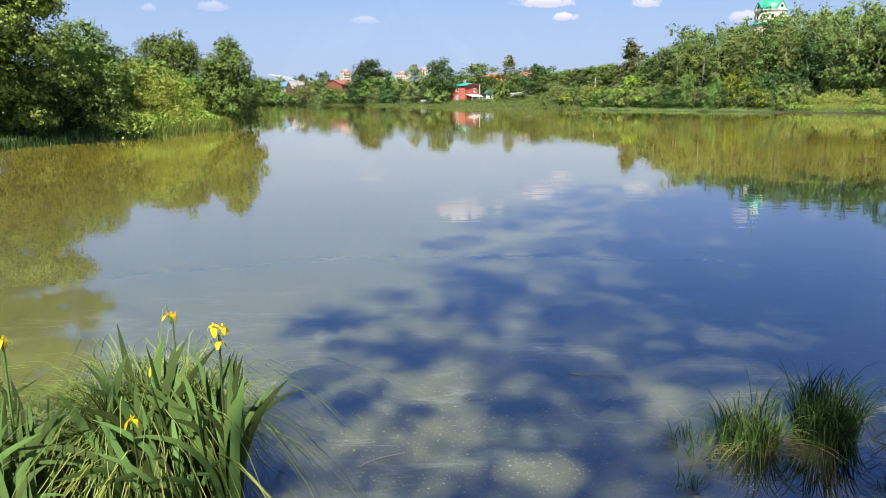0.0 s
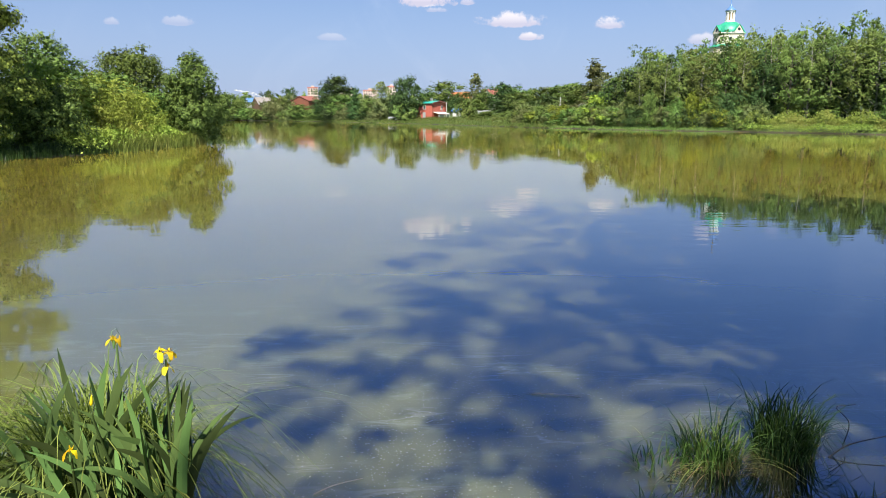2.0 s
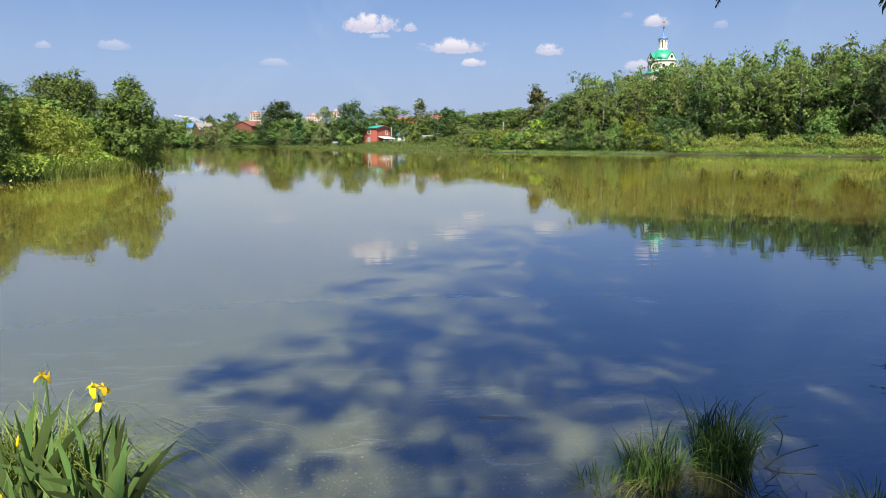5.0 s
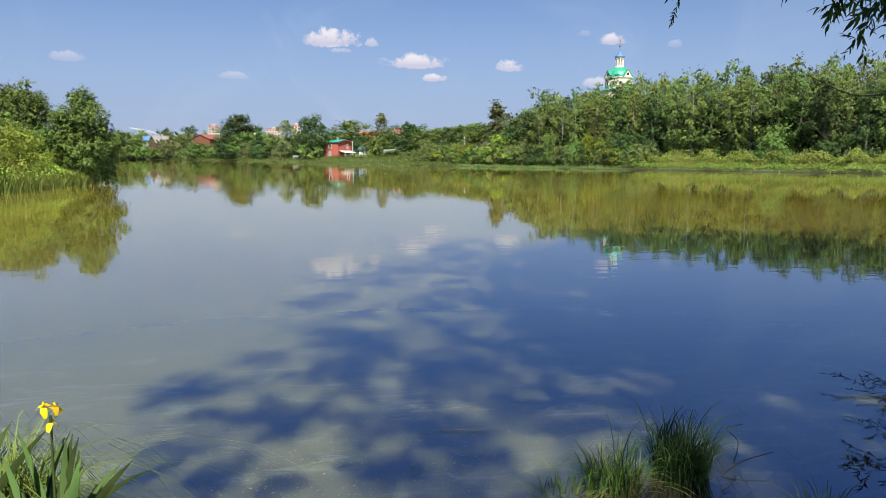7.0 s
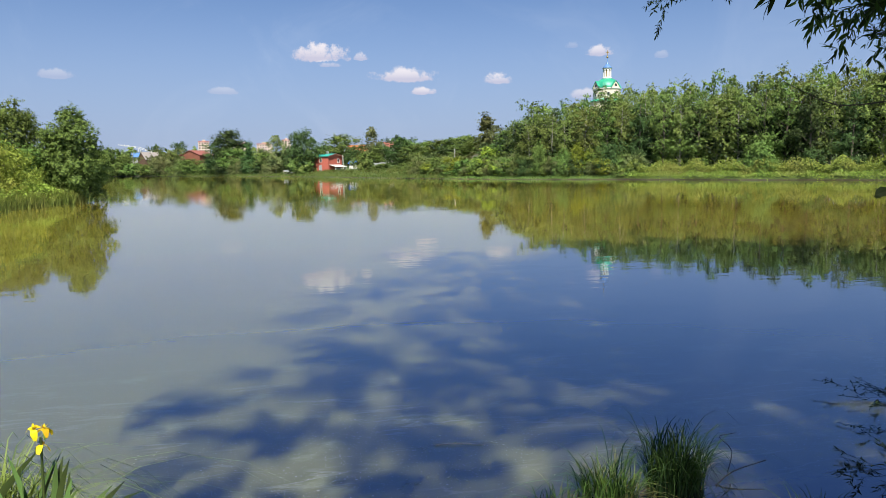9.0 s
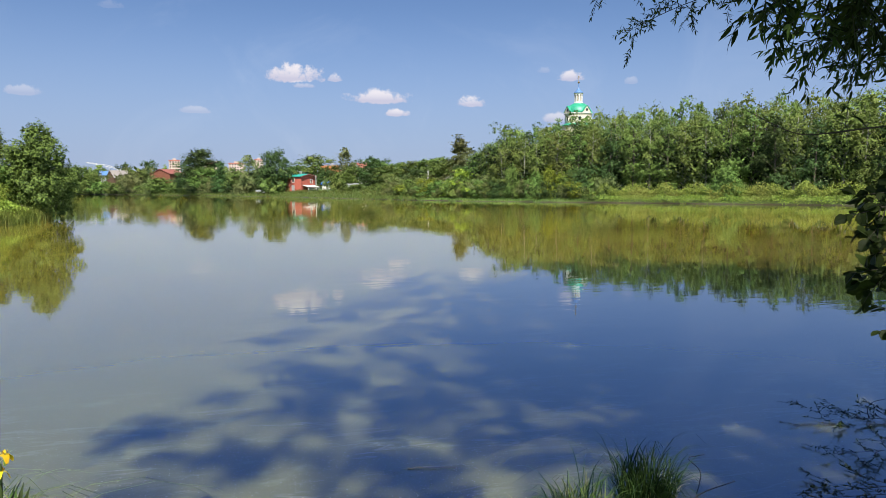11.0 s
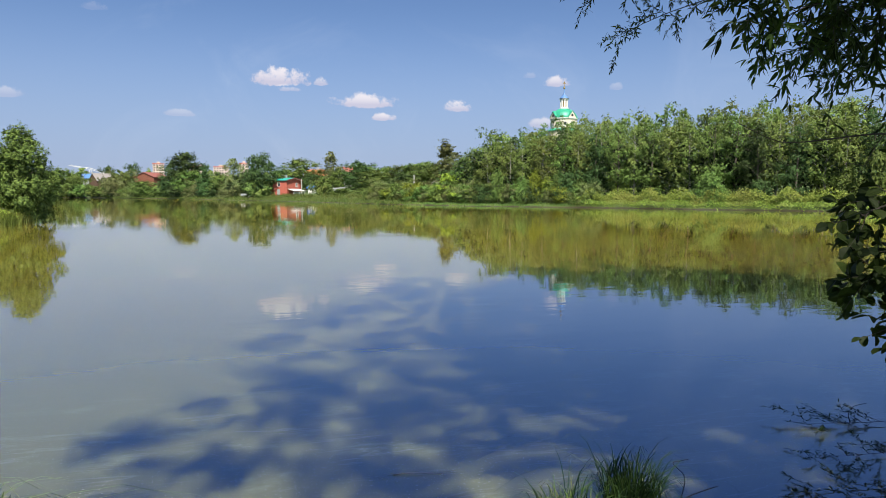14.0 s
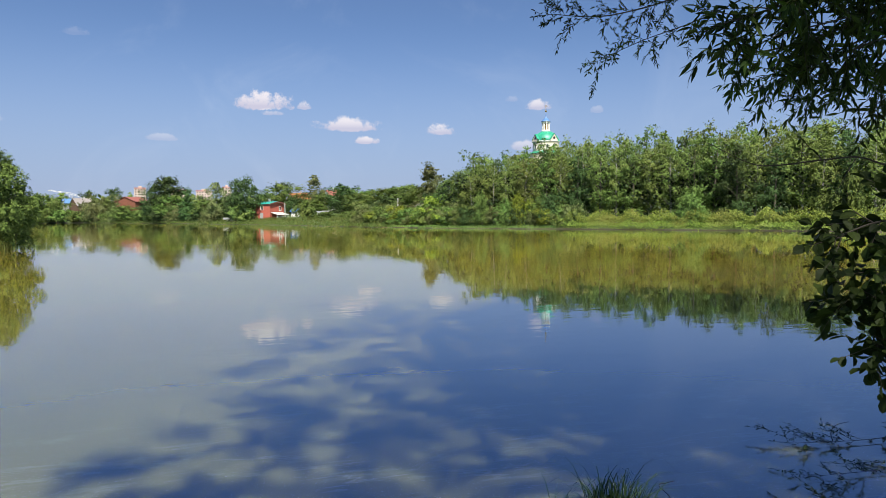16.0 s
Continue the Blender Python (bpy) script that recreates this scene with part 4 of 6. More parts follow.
def gable_house(name, at, w, d, h, rise, walls, roof, label, front=(), side=(), sink=0.6, chimney=True, over=0.4, trim=None, board=None):
    """A house with its ridge along x and its front at -y; front and side hold windows (x, z, width, height)."""
    ob = empty(name, at @ Matrix.Translation((0, 0, -sink)), label, "house")
    hh = h + sink
    turnz = lambda deg: Matrix.Rotation(radians(deg), 4, "Z")
    for deg, length, off, holes, gab in ((0, w, d / 2, front, 0), (180, w, d / 2, (), 0), (90, d, w / 2, side, rise), (-90, d, w / 2, (), rise)):
        span = length if gab == 0 else length - 0.5
        lifted = [(x, z + sink, a, b) for x, z, a, b in holes]
        piece("wall", wall_with_holes(span, hh, lifted, -off, 0.25, gab * span / length).mesh("wall", walls), ob, "", turnz(deg))
        for x, z, a, b in lifted:
            win = piece("window", Geo().box(x - a / 2, -off + 0.13, z, x + a / 2, -off + 0.16, z + b).mesh("pane", M_GLASS), ob, "dark glass pane", turnz(deg))
            fr, t = Geo(), min(0.14, a * 0.14)
            fr.box(x - a / 2 - t, -off - 0.05, z - t, x + a / 2 + t, -off + 0.12, z)
            fr.box(x - a / 2 - t, -off - 0.05, z + b, x + a / 2 + t, -off + 0.12, z + b + t)
            fr.box(x - a / 2 - t, -off - 0.05, z, x - a / 2, -off + 0.12, z + b)
            fr.box(x + a / 2, -off - 0.05, z, x + a / 2 + t, -off + 0.12, z + b)
            fr.box(x - 0.03, -off + 0.08, z, x + 0.03, -off + 0.128, z + b)
            piece("frame", fr.mesh("frame", trim or M_WHITE), win, "white window frame")
    for s in (-1, 1):
        y1, z1 = s * (d / 2 + over), hh - rise * 2 * over / d
        t = 0.14
        v = [(-w / 2 - over, y1, z1), (w / 2 + over, y1, z1), (w / 2 + over, 0, hh + rise), (-w / 2 - over, 0, hh + rise)]
        v += [(x, y, z + t) for x, y, z in v]
        g = Geo().add(v, [(0, 1, 2, 3), (7, 6, 5, 4), (0, 4, 5, 1), (1, 5, 6, 2), (2, 6, 7, 3), (3, 7, 4, 0)])
        piece("roof", g.mesh("roof", roof), ob)
    if board:
        for s in (-1, 1):
            g = Geo()
            x = w / 2 + over
            y1, z1 = s * (d / 2 + over), hh - rise * 2 * over / d
            g.add([(x + 0.01, y1, z1 - 0.1), (x + 0.06, y1, z1 - 0.1), (x + 0.06, 0, hh + rise - 0.1), (x + 0.01, 0, hh + rise - 0.1), (x + 0.01, y1, z1 + 0.16), (x + 0.06, y1, z1 + 0.16), (x + 0.06, 0, hh + rise + 0.16), (x + 0.01, 0, hh + rise + 0.16)],
                  [(0, 1, 2, 3), (7, 6, 5, 4), (0, 4, 5, 1), (1, 5, 6, 2), (2, 6, 7, 3), (3, 7, 4, 0)])
            piece("bargeboard", g.mesh("bargeboard", board), ob)
    if chimney:
        piece("chimney", Geo().box(w * 0.1, -0.3, hh + rise * 0.7, w * 0.1 + 0.5, 0.25, hh + rise + 0.8).box(w * 0.1 - 0.06, -0.36, hh + rise + 0.8, w * 0.1 + 0.56, 0.31, hh + rise + 0.9).mesh("chimney", M_POLE), ob)
    return ob


house = gable_house("house", at_bearing(1.5, 202, -36), 7.0, 6.8, 4.5, 0.65, M_REDWALL, M_TEAL, "red two-storey house with a teal metal roof", front=((-2.2, 2.9, 0.8, 1.0), (0.8, 2.9, 0.8, 1.0), (-2.3, 0.7, 0.7, 0.9)), side=((1.5, 2.7, 0.9, 1.0),), board=M_REDROOF)
porch = piece("porch_roof", Geo().add([(3.55, -2.9, 2.6), (3.55, 2.7, 2.6), (5.7, 2.7, 2.0), (5.7, -2.9, 2.0), (3.55, -2.9, 2.7), (3.55, 2.7, 2.7), (5.7, 2.7, 2.1), (5.7, -2.9, 2.1)],
                                      [(3, 2, 1, 0), (4, 5, 6, 7), (0, 4, 7, 3), (3, 7, 6, 2), (2, 6, 5, 1), (1, 5, 4, 0)]).mesh("porch_roof", M_WHITE), house, "white lean-to porch roof")
for y in (-2.7, -0.1, 2.5):
    piece("porch_post", Geo().box(5.45, y - 0.06, 0, 5.57, y + 0.06, 2.06).mesh("porch_post", M_WHITE), house)
piece("porch_wall", Geo().box(5.2, -2.6, 0, 5.3, 2.5, 1.75).mesh("porch_wall", M_GREYFENCE), house)
piece("door", Geo().box(0.2, -3.46, 0.6, 1.2, -3.405, 2.6).box(1.05, -3.5, 1.5, 1.12, -3.46, 1.6).mesh("door", M_GREYFENCE), house, "grey metal front door")

gable_house("house", at_bearing(-12.0, 372, 30), 8.4, 7.0, 6.4, 3.4, M_BROWN, M_GREYROOF, "dark wooden house with a grey gable roof", side=((0, 2.2, 0.9, 1.0),), front=((0, 1.2, 1.0, 1.1),))
gable_house("house", at_bearing(-12.75, 392, 10), 7.0, 7.0, 7.4, 2.2, M_GREYFENCE, M_CUPOLA, "pale house with a blue-grey metal roof", front=((0, 2.0, 1.0, 1.1),))
gable_house("house", at_bearing(-8.55, 335, 52), 9.8, 10.4, 7.6, 2.1, M_BRICK, M_REDROOF, "dark red brick house with a dull red roof", side=((-1.6, 2.5, 1.0, 1.2), (1.6, 2.5, 1.0, 1.2)), front=((0, 2.4, 1.2, 1.2), (2.6, 2.4, 1.0, 1.2)), board=M_REDROOF)
gable_house("house", at_bearing(6.75, 262, 40), 5.0, 5.0, 5.8, 1.9, M_WHITE, M_REDROOF, "white house with a brown gable roof among trees", side=((0, 3.2, 0.9, 1.1),), front=((-1.2, 3.0, 1.0, 1.4), (1.2, 3.0, 1.0, 1.4)), trim=M_BROWN)
gable_house("house", at_bearing(4.1, 252, 20), 6.0, 6.0, 5.4, 1.9, M_BRICK, M_ORANGE, "small brick house with an orange roof", front=((0, 1.4, 1.0, 1.1),))
gable_house("shed", at_bearing(14.5, 142, 60), 4.0, 3.2, 1.9, 0.9, M_WHITE, M_GREYROOF, "pale garden shed with a weathered roof", front=((0, 0.8, 0.7, 0.7),), chimney=False)
gable_house("shed", at_bearing(-3.5, 246, 15), 7.0, 4.0, 2.4, 1.3, M_GREYFENCE, M_PLANK, "low shed with a pale tan roof", front=((1.5, 1.0, 0.8, 0.8),), chimney=False)
gable_house("shed", at_bearing(3.85, 206, -20), 2.2, 2.0, 1.6, 0.6, M_WHITE, M_BLUE, "small white garden shed with a blue roof", front=((0.3, 0.6, 0.6, 0.6),), chimney=False)
gable_house("shed", at_bearing(-13.6, 392, 0), 7.0, 5.0, 1.4, 2.4, M_BROWN, M_ORANGE, "low shed with an orange roof by the water", front=((0, 0.2, 0.8, 0.6),), chimney=False)


def apartment_block(az, dist, w, top, storeys, label):
    x, y = dist * math.sin(radians(az)), dist * math.cos(radians(az))
    z = ground_at(x, y)
    h = top - z
    ob = empty("apartment_block", at_bearing(az, dist), label, "building", "distant apartment blocks")
    piece("wall", Geo().box(-w / 2, 0, 0, w / 2, 14, h).box(-w * 0.15, 2, h, w * 0.15, 10, h + 3).mesh("wall", M_PINK), ob)
    piece("roof", Geo().box(-w / 2 - 0.3, -0.3, h, w / 2 + 0.3, 1.2, h + 0.9).mesh("roof", M_REDWALL), ob, "reddish roof parapet")
    me = Geo().box(-0.8, -0.06, 0, 0.8, 0.06, 1.6).mesh("window", M_GLASS)
    for s in range(storeys):
        zz = h - 3 * (s + 1) + 0.8
        for k in range(int(w / 3.2)):
            piece("window", me, ob, "", Matrix.Translation((-w / 2 + 1.7 + k * 3.2, 0, zz)))


apartment_block(-8.0, 900, 13, 37.5, 4, "distant pinkish apartment block above the trees")
apartment_block(-4.9, 930, 12, 36.0, 4, "distant pale apartment block above the trees")
apartment_block(-3.35, 910, 19, 35.0, 5, "distant pinkish apartment block above the trees")
apartment_block(-1.6, 900, 11, 39.5, 6, "distant pinkish apartment block above the trees")
apartment_block(-5.5, 880, 10, 33.5, 4, "distant pale apartment block above the trees")


def fence(az0, az1, dist, h, mat, label):
    p0 = Vector((dist * math.sin(radians(az0)), dist * math.cos(radians(az0)), 0))
    p1 = Vector((dist * math.sin(radians(az1)), dist * math.cos(radians(az1)), 0))
    n = max(2, round((p1 - p0).length / 1.6))
    ob = empty("fence", Matrix.Translation((p0.x, p0.y, ground_at(p0.x, p0.y))), label, "fence")
    step = (p1 - p0) / n
    g = Geo()
    m = 12
    for k in range(m):
        x0, x1 = k / m * step.length, (k + 1) / m * step.length
        yy = 0.03 if k % 2 else 0.0
        g.box(x0, yy, 0.1, x1, yy + 0.02, h)
    me = g.mesh("panel", mat)
    post = Geo().box(-0.05, 0.05, -0.4, 0.05, 0.15, h + 0.1).mesh("post", M_POLE)
    turn = Matrix.Rotation(math.atan2(step.y, step.x), 4, "Z")
    for k in range(n):
        q = p0 + step * k
        m4 = Matrix.Translation((q.x - p0.x, q.y - p0.y, ground_at(q.x, q.y) - ground_at(p0.x, p0.y))) @ turn
        piece("panel", me, ob, "", m4)
        piece("post", post, ob, "", m4)


fence(-7.6, -6.9, 300, 1.9, M_FENCE, "teal corrugated sheet fence")
fence(-3.9, -3.0, 236, 2.2, M_FENCE, "teal corrugated sheet fence")
fence(-1.9, -0.9, 214, 1.3, M_GREYFENCE, "grey corrugated sheet fence")
fence(5.5, 6.5, 206, 1.2, M_GREYFENCE, "pale grey sheet fence beside the trees")


def pole(az, dist, h, r, arm, label):
    ob = empty("utility_pole", at_bearing(az, dist), label, "pole")
    piece("shaft", Geo().tube([(0, 0, -0.5), (0, 0, h * 0.5), (0, 0, h)], [r, r * 0.85, r * 0.65], 8).mesh("shaft", M_POLE), ob)
    if arm:
        piece("crossarm", Geo().box(-0.7, -0.05, h - 0.5, 0.7, 0.05, h - 0.38).mesh("crossarm", M_DARKWOOD), ob)
        for x in (-0.6, 0, 0.6):
            piece("insulator", Geo().lathe([(0.04, h - 0.38), (0.06, h - 0.3), (0.03, h - 0.22)], 8, (x, 0, 0)).mesh("insulator", M_WHITE), ob)


pole(2.95, 196, 4.6, 0.16, False, "pale concrete utility pole beside the red house")
pole(12.3, 141, 4.6, 0.2, False, "pale concrete utility pole among shrubs")
pole(-13.2, 372, 11.0, 0.16, True, "thin utility pole among distant gardens")


def crane():
    ob = empty("tower_crane", at_bearing(-12.7, 640), "distant white tower crane with its jib raised", "crane")
    g = Geo()
    for x in (-0.8, 0.8):
        for y in (-0.8, 0.8):
            g.box(x - 0.15, y - 0.15, 0, x + 0.15, y + 0.15, 17.5)
    for k in range(8):
        g.box(-0.8, -0.9, 2 * k, 0.8, -0.75, 2 * k + 0.2)
    piece("mast", g.mesh("mast", M_WHITE), ob)
    g = Geo()
    for off in (0, 1.2):
        g.tube([(-16, 0, 21.0 + off * 0.3), (0, 0, 18.0 + off), (14, 0, 13.5 + off * 0.4)], [0.14, 0.16, 0.14], 6)
    for k in range(10):
        x = -14 + k * 2.8
        g.box(x - 0.1, -0.1, 17.9 - x * 0.22, x + 0.1, 0.1, 18.9 - x * 0.22)
    piece("jib", g.mesh("jib", M_WHITE), ob)


crane()


def jetty(az, dist, w, d, mat, label, turn=0):
    ob = empty("jetty", at_bearing(az, dist, turn, 0.0), label, "jetty")
    n = int(w / 0.2)
    plank = Geo().box(-0.09, -d / 2, 0.42, 0.09, d / 2, 0.47).mesh("plank", mat)
    for k in range(n):
        piece("plank", plank, ob, "", Matrix.Translation((-w / 2 + (k + 0.5) * w / n, 0, 0)))
    post = Geo().tube([(0, 0, -0.7), (0, 0, 0.55)], [0.07, 0.06], 7).mesh("post", M_DARKWOOD)
    for x in (-w / 2 + 0.15, 0, w / 2 - 0.15):
        for y in (-d / 2 + 0.1, d / 2 - 0.1):
            piece("post", post, ob, "", Matrix.Translation((x, y, 0)))
    piece("beam", Geo().box(-w / 2, -d / 2 - 0.05, 0.30, w / 2, -d / 2 + 0.05, 0.42).box(-w / 2, d / 2 - 0.05, 0.30, w / 2, d / 2 + 0.05, 0.42).mesh("beam", M_DARKWOOD), ob)


jetty(8.65, 137, 4.4, 1.6, M_PLANK, "low plank bathing jetty at the far bank")
jetty(1.9, 181, 3.4, 1.6, M_DARKWOOD, "dark wooden jetty below the red house")

# ---- church rotunda above the wood ----


def church():
    small = 0.485
    x, y, lift = 138.3 * small, 299.6 * small, 2 * (1 - small)
    z0 = (ground_at(x, y) - lift) / small
    face = math.degrees(math.atan2(x, y))
    ob = empty("church", Matrix.Translation((x, y, lift)) @ Matrix.Rotation(radians(-face), 4, "Z") @ Matrix.Scale(small, 4), "cream church rotunda with a green dome and small lantern", "church")
    R = 6.1
    piece("drum", Geo().lathe([(R + 1.6, z0 - 1), (R + 1.6, 30.6), (R + 1.9, 30.8), (R + 1.9, 31.3), (R + 0.1, 32.0), (R, 32.1), (R, 36.2), (R + 0.15, 36.3), (R + 0.15, 36.6)], 48).mesh("drum", M_CREAM, False), ob, "cream plastered round drum")
    piece("skirt_roof", Geo().lathe([(R + 2.2, 31.3), (R + 2.2, 31.45), (R + 0.05, 32.5), (R + 0.02, 32.4)], 48).mesh("skirt_roof", M_DOME), ob, "green ring roof")
    piece("cornice", Geo().lathe([(R + 0.05, 36.6), (R + 0.5, 36.9), (R + 0.5, 37.15), (R + 0.05, 37.3)], 48).mesh("cornice", M_WHITE), ob)
    dome = [(R * math.cos(t) * 0.965, 37.25 + 5.0 * math.sin(t)) for t in np.linspace(0, 1.22, 12)]
    piece("dome", Geo().lathe(dome, 48).mesh("dome", M_DOME, True), ob, "green sheet-metal dome")
    rib = []
    for k in range(16):
        a0 = k * 2 * math.pi / 16 + 0.1
        g = Geo().tube([(math.cos(a0) * (r + 0.02), math.sin(a0) * (r + 0.02), z) for r, z in dome], [0.07] * 12, 5)
        piece("rib", g.mesh("rib", M_DOME), ob)
    win = Geo().box(-0.5, -0.12, 0, 0.5, 0.12, 1.7).mesh("window", M_GLASS)
    frm = Geo().box(-0.7, -0.2, -0.2, -0.5, 0.1, 1.9).box(0.5, -0.2, -0.2, 0.7, 0.1, 1.9).box(-0.5, -0.2, 1.7, 0.5, 0.1, 1.9).box(-0.5, -0.2, -0.2, 0.5, 0.1, 0).mesh("frame", M_WHITE)
    for k in range(12):
        m = Matrix.Rotation(k * math.pi / 6 + 0.12, 4, "Z") @ Matrix.Translation((0, -R, 33.6))
        w = piece("window", win, ob, "", m)
        piece("frame", frm, w)
    # gabled dormers with round windows at the dome's foot
    for k in range(4):
        m = Matrix.Rotation(radians(38) + k * math.pi / 2, 4, "Z") @ Matrix.Translation((0, -R - 0.25, 37.1))
        g = Geo().add([(-2.2, 0, 0), (2.2, 0, 0), (2.2, 0, 0.5), (0.0, 0, 3.2), (-2.2, 0, 0.5), (-2.2, 2.6, 0), (2.2, 2.6, 0), (2.2, 2.6, 0.5), (0, 2.6, 3.2), (-2.2, 2.6, 0.5)],
                      [(0, 1, 2, 3, 4), (9, 8, 7, 6, 5), (0, 5, 6, 1), (1, 6, 7, 2), (4, 9, 5, 0)])
        d = piece("dormer", g.mesh("dormer", M_CREAM), ob, "cream gabled dormer with a round window", m)
        rf = Geo()
        for s in (-1, 1):
            v = [(s * 2.45, -0.25, 0.3), (0, -0.25, 3.3), (0, 3.4, 3.3), (s * 2.45, 3.4, 0.3)]
            v += [(a1, b1, c1 + 0.18) for a1, b1, c1 in v]
            rf.add(v, [(0, 1, 2, 3), (7, 6, 5, 4), (0, 4, 5, 1), (1, 5, 6, 2), (2, 6, 7, 3), (3, 7, 4, 0)])
        piece("dormer_roof", rf.mesh("dormer_roof", M_DOME), d)
        ang = np.arange(20) * 2 * np.pi / 20
        v = np.concatenate([np.stack([0.65 * np.cos(ang), np.full(20, yy), 1.35 + 0.65 * np.sin(ang)], 1) for yy in (-0.06, 0.05)])
        piece("round_window", Geo().add(v, [tuple(range(20)), tuple(range(39, 19, -1))] + [(j, 20 + j, 20 + (j + 1) % 20, (j + 1) % 20) for j in range(20)]).mesh("round_window", M_GLASS), d)
    # lantern: eight piers round a dark core, arches in gold
    piece("lantern_base", Geo().lathe([(2.15, 41.7), (2.15, 42.3), (1.95, 42.5), (1.95, 42.7)], 24).mesh("lantern_base", M_WHITE), ob)
    piece("lantern_core", Geo().lathe([(1.35, 42.6), (1.35, 46.3)], 16).mesh("lantern_core", M_GOLD), ob, "gilded lantern openings")
    pier = Geo().box(-0.32, -1.85, 42.7, 0.32, -1.25, 46.0).box(-0.42, -1.95, 45.7, 0.42, -1.2, 46.05).mesh("pier", M_WHITE)
    for k in range(8):
        piece("pier", pier, ob, "", Matrix.Rotation(k * math.pi / 4 + 0.2, 4, "Z"))
    piece("lantern_cornice", Geo().lathe([(1.8, 46.0), (1.95, 46.2), (2.15, 46.4), (2.2, 46.6), (1.9, 46.65)], 24).mesh("lantern_cornice", M_WHITE), ob)
    piece("cupola", Geo().lathe([(2.25, 46.6), (2.05, 47.0), (1.5, 47.6), (0.9, 48.1), (0.45, 48.8), (0.2, 49.6), (0.16, 50.8), (0.12, 51.3)], 24).mesh("cupola", M_CUPOLA, True), ob, "blue-grey cupola with a slim spire")
    piece("ball", Geo().lathe([(0.1, 51.2), (0.38, 51.4), (0.5, 51.7), (0.38, 52.0), (0.1, 52.2)], 16).mesh("ball", M_GOLD, True), ob)
    piece("cross", Geo().box(-0.1, -0.08, 52.1, 0.1, 0.08, 54.8).box(-0.75, -0.08, 53.7, 0.75, 0.08, 53.9).box(-0.4, -0.08, 54.25, 0.4, 0.08, 54.4).mesh("cross", M_GOLD), ob, "gilded cross")


church()

# ---- trees on the near bank ----


def smooth_line(pts, n=14):
    """A Catmull-Rom line through the points."""
    p = np.array([pts[0], *pts, pts[-1]], float)
    out = []
    for i in range(1, len(p) - 2):
        for t in np.linspace(0, 1, n, endpoint=False):
            a0, b0, c0, d0 = p[i - 1], p[i], p[i + 1], p[i + 2]
            out.append(0.5 * (2 * b0 + (c0 - a0) * t + (2 * a0 - 5 * b0 + 4 * c0 - d0) * t * t + (3 * b0 - a0 - 3 * c0 + d0) * t ** 3))
    out.append(p[-2])
    return np.array(out)


def shaped_leaves(pos, nor, along, length, outline, rng):
    """Leaves with a lobed outline: rows of (share of the length, half width as a share), folded along the rib."""
    n = len(pos)
    along = unit(along)
    nor = unit(nor - along * np.sum(along * nor, 1, keepdims=True))
    side = np.cross(nor, along)
    ln = (length * rng.uniform(0.6, 1.2, n))[:, None]
    curl = rng.uniform(0.05, 0.3, n)[:, None]
    rows = [pos]
    for t, w in outline:
        c = pos + along * ln * t - nor * ln * curl * t * t
        lift = nor * ln * w * 0.35
        rows += [c - side * ln * w + lift, c, c + side * ln * w + lift]
    rows.append(pos + along * ln - nor * ln * curl)
    v = np.stack(rows, 1)
    k = v.shape[1]
    m = len(outline)
    faces = [(0, 2, 1), (0, 3, 2)]
    for r in range(m - 1):
        q = 1 + 3 * r
        faces += [(q, q + 1, q + 4, q + 3), (q + 1, q + 2, q + 5, q + 4)]
    q = 1 + 3 * (m - 1)
    faces += [(q, q + 1, k - 1), (q + 1, q + 2, k - 1)]
    allf = [tuple(int(i) + b * k for i in f) for b in range(n) for f in faces]
    return v.reshape(-1, 3), allf


LANCE = ((0.25, 0.115), (0.6, 0.10))
OVAL = ((0.2, 0.26), (0.5, 0.40), (0.82, 0.28))


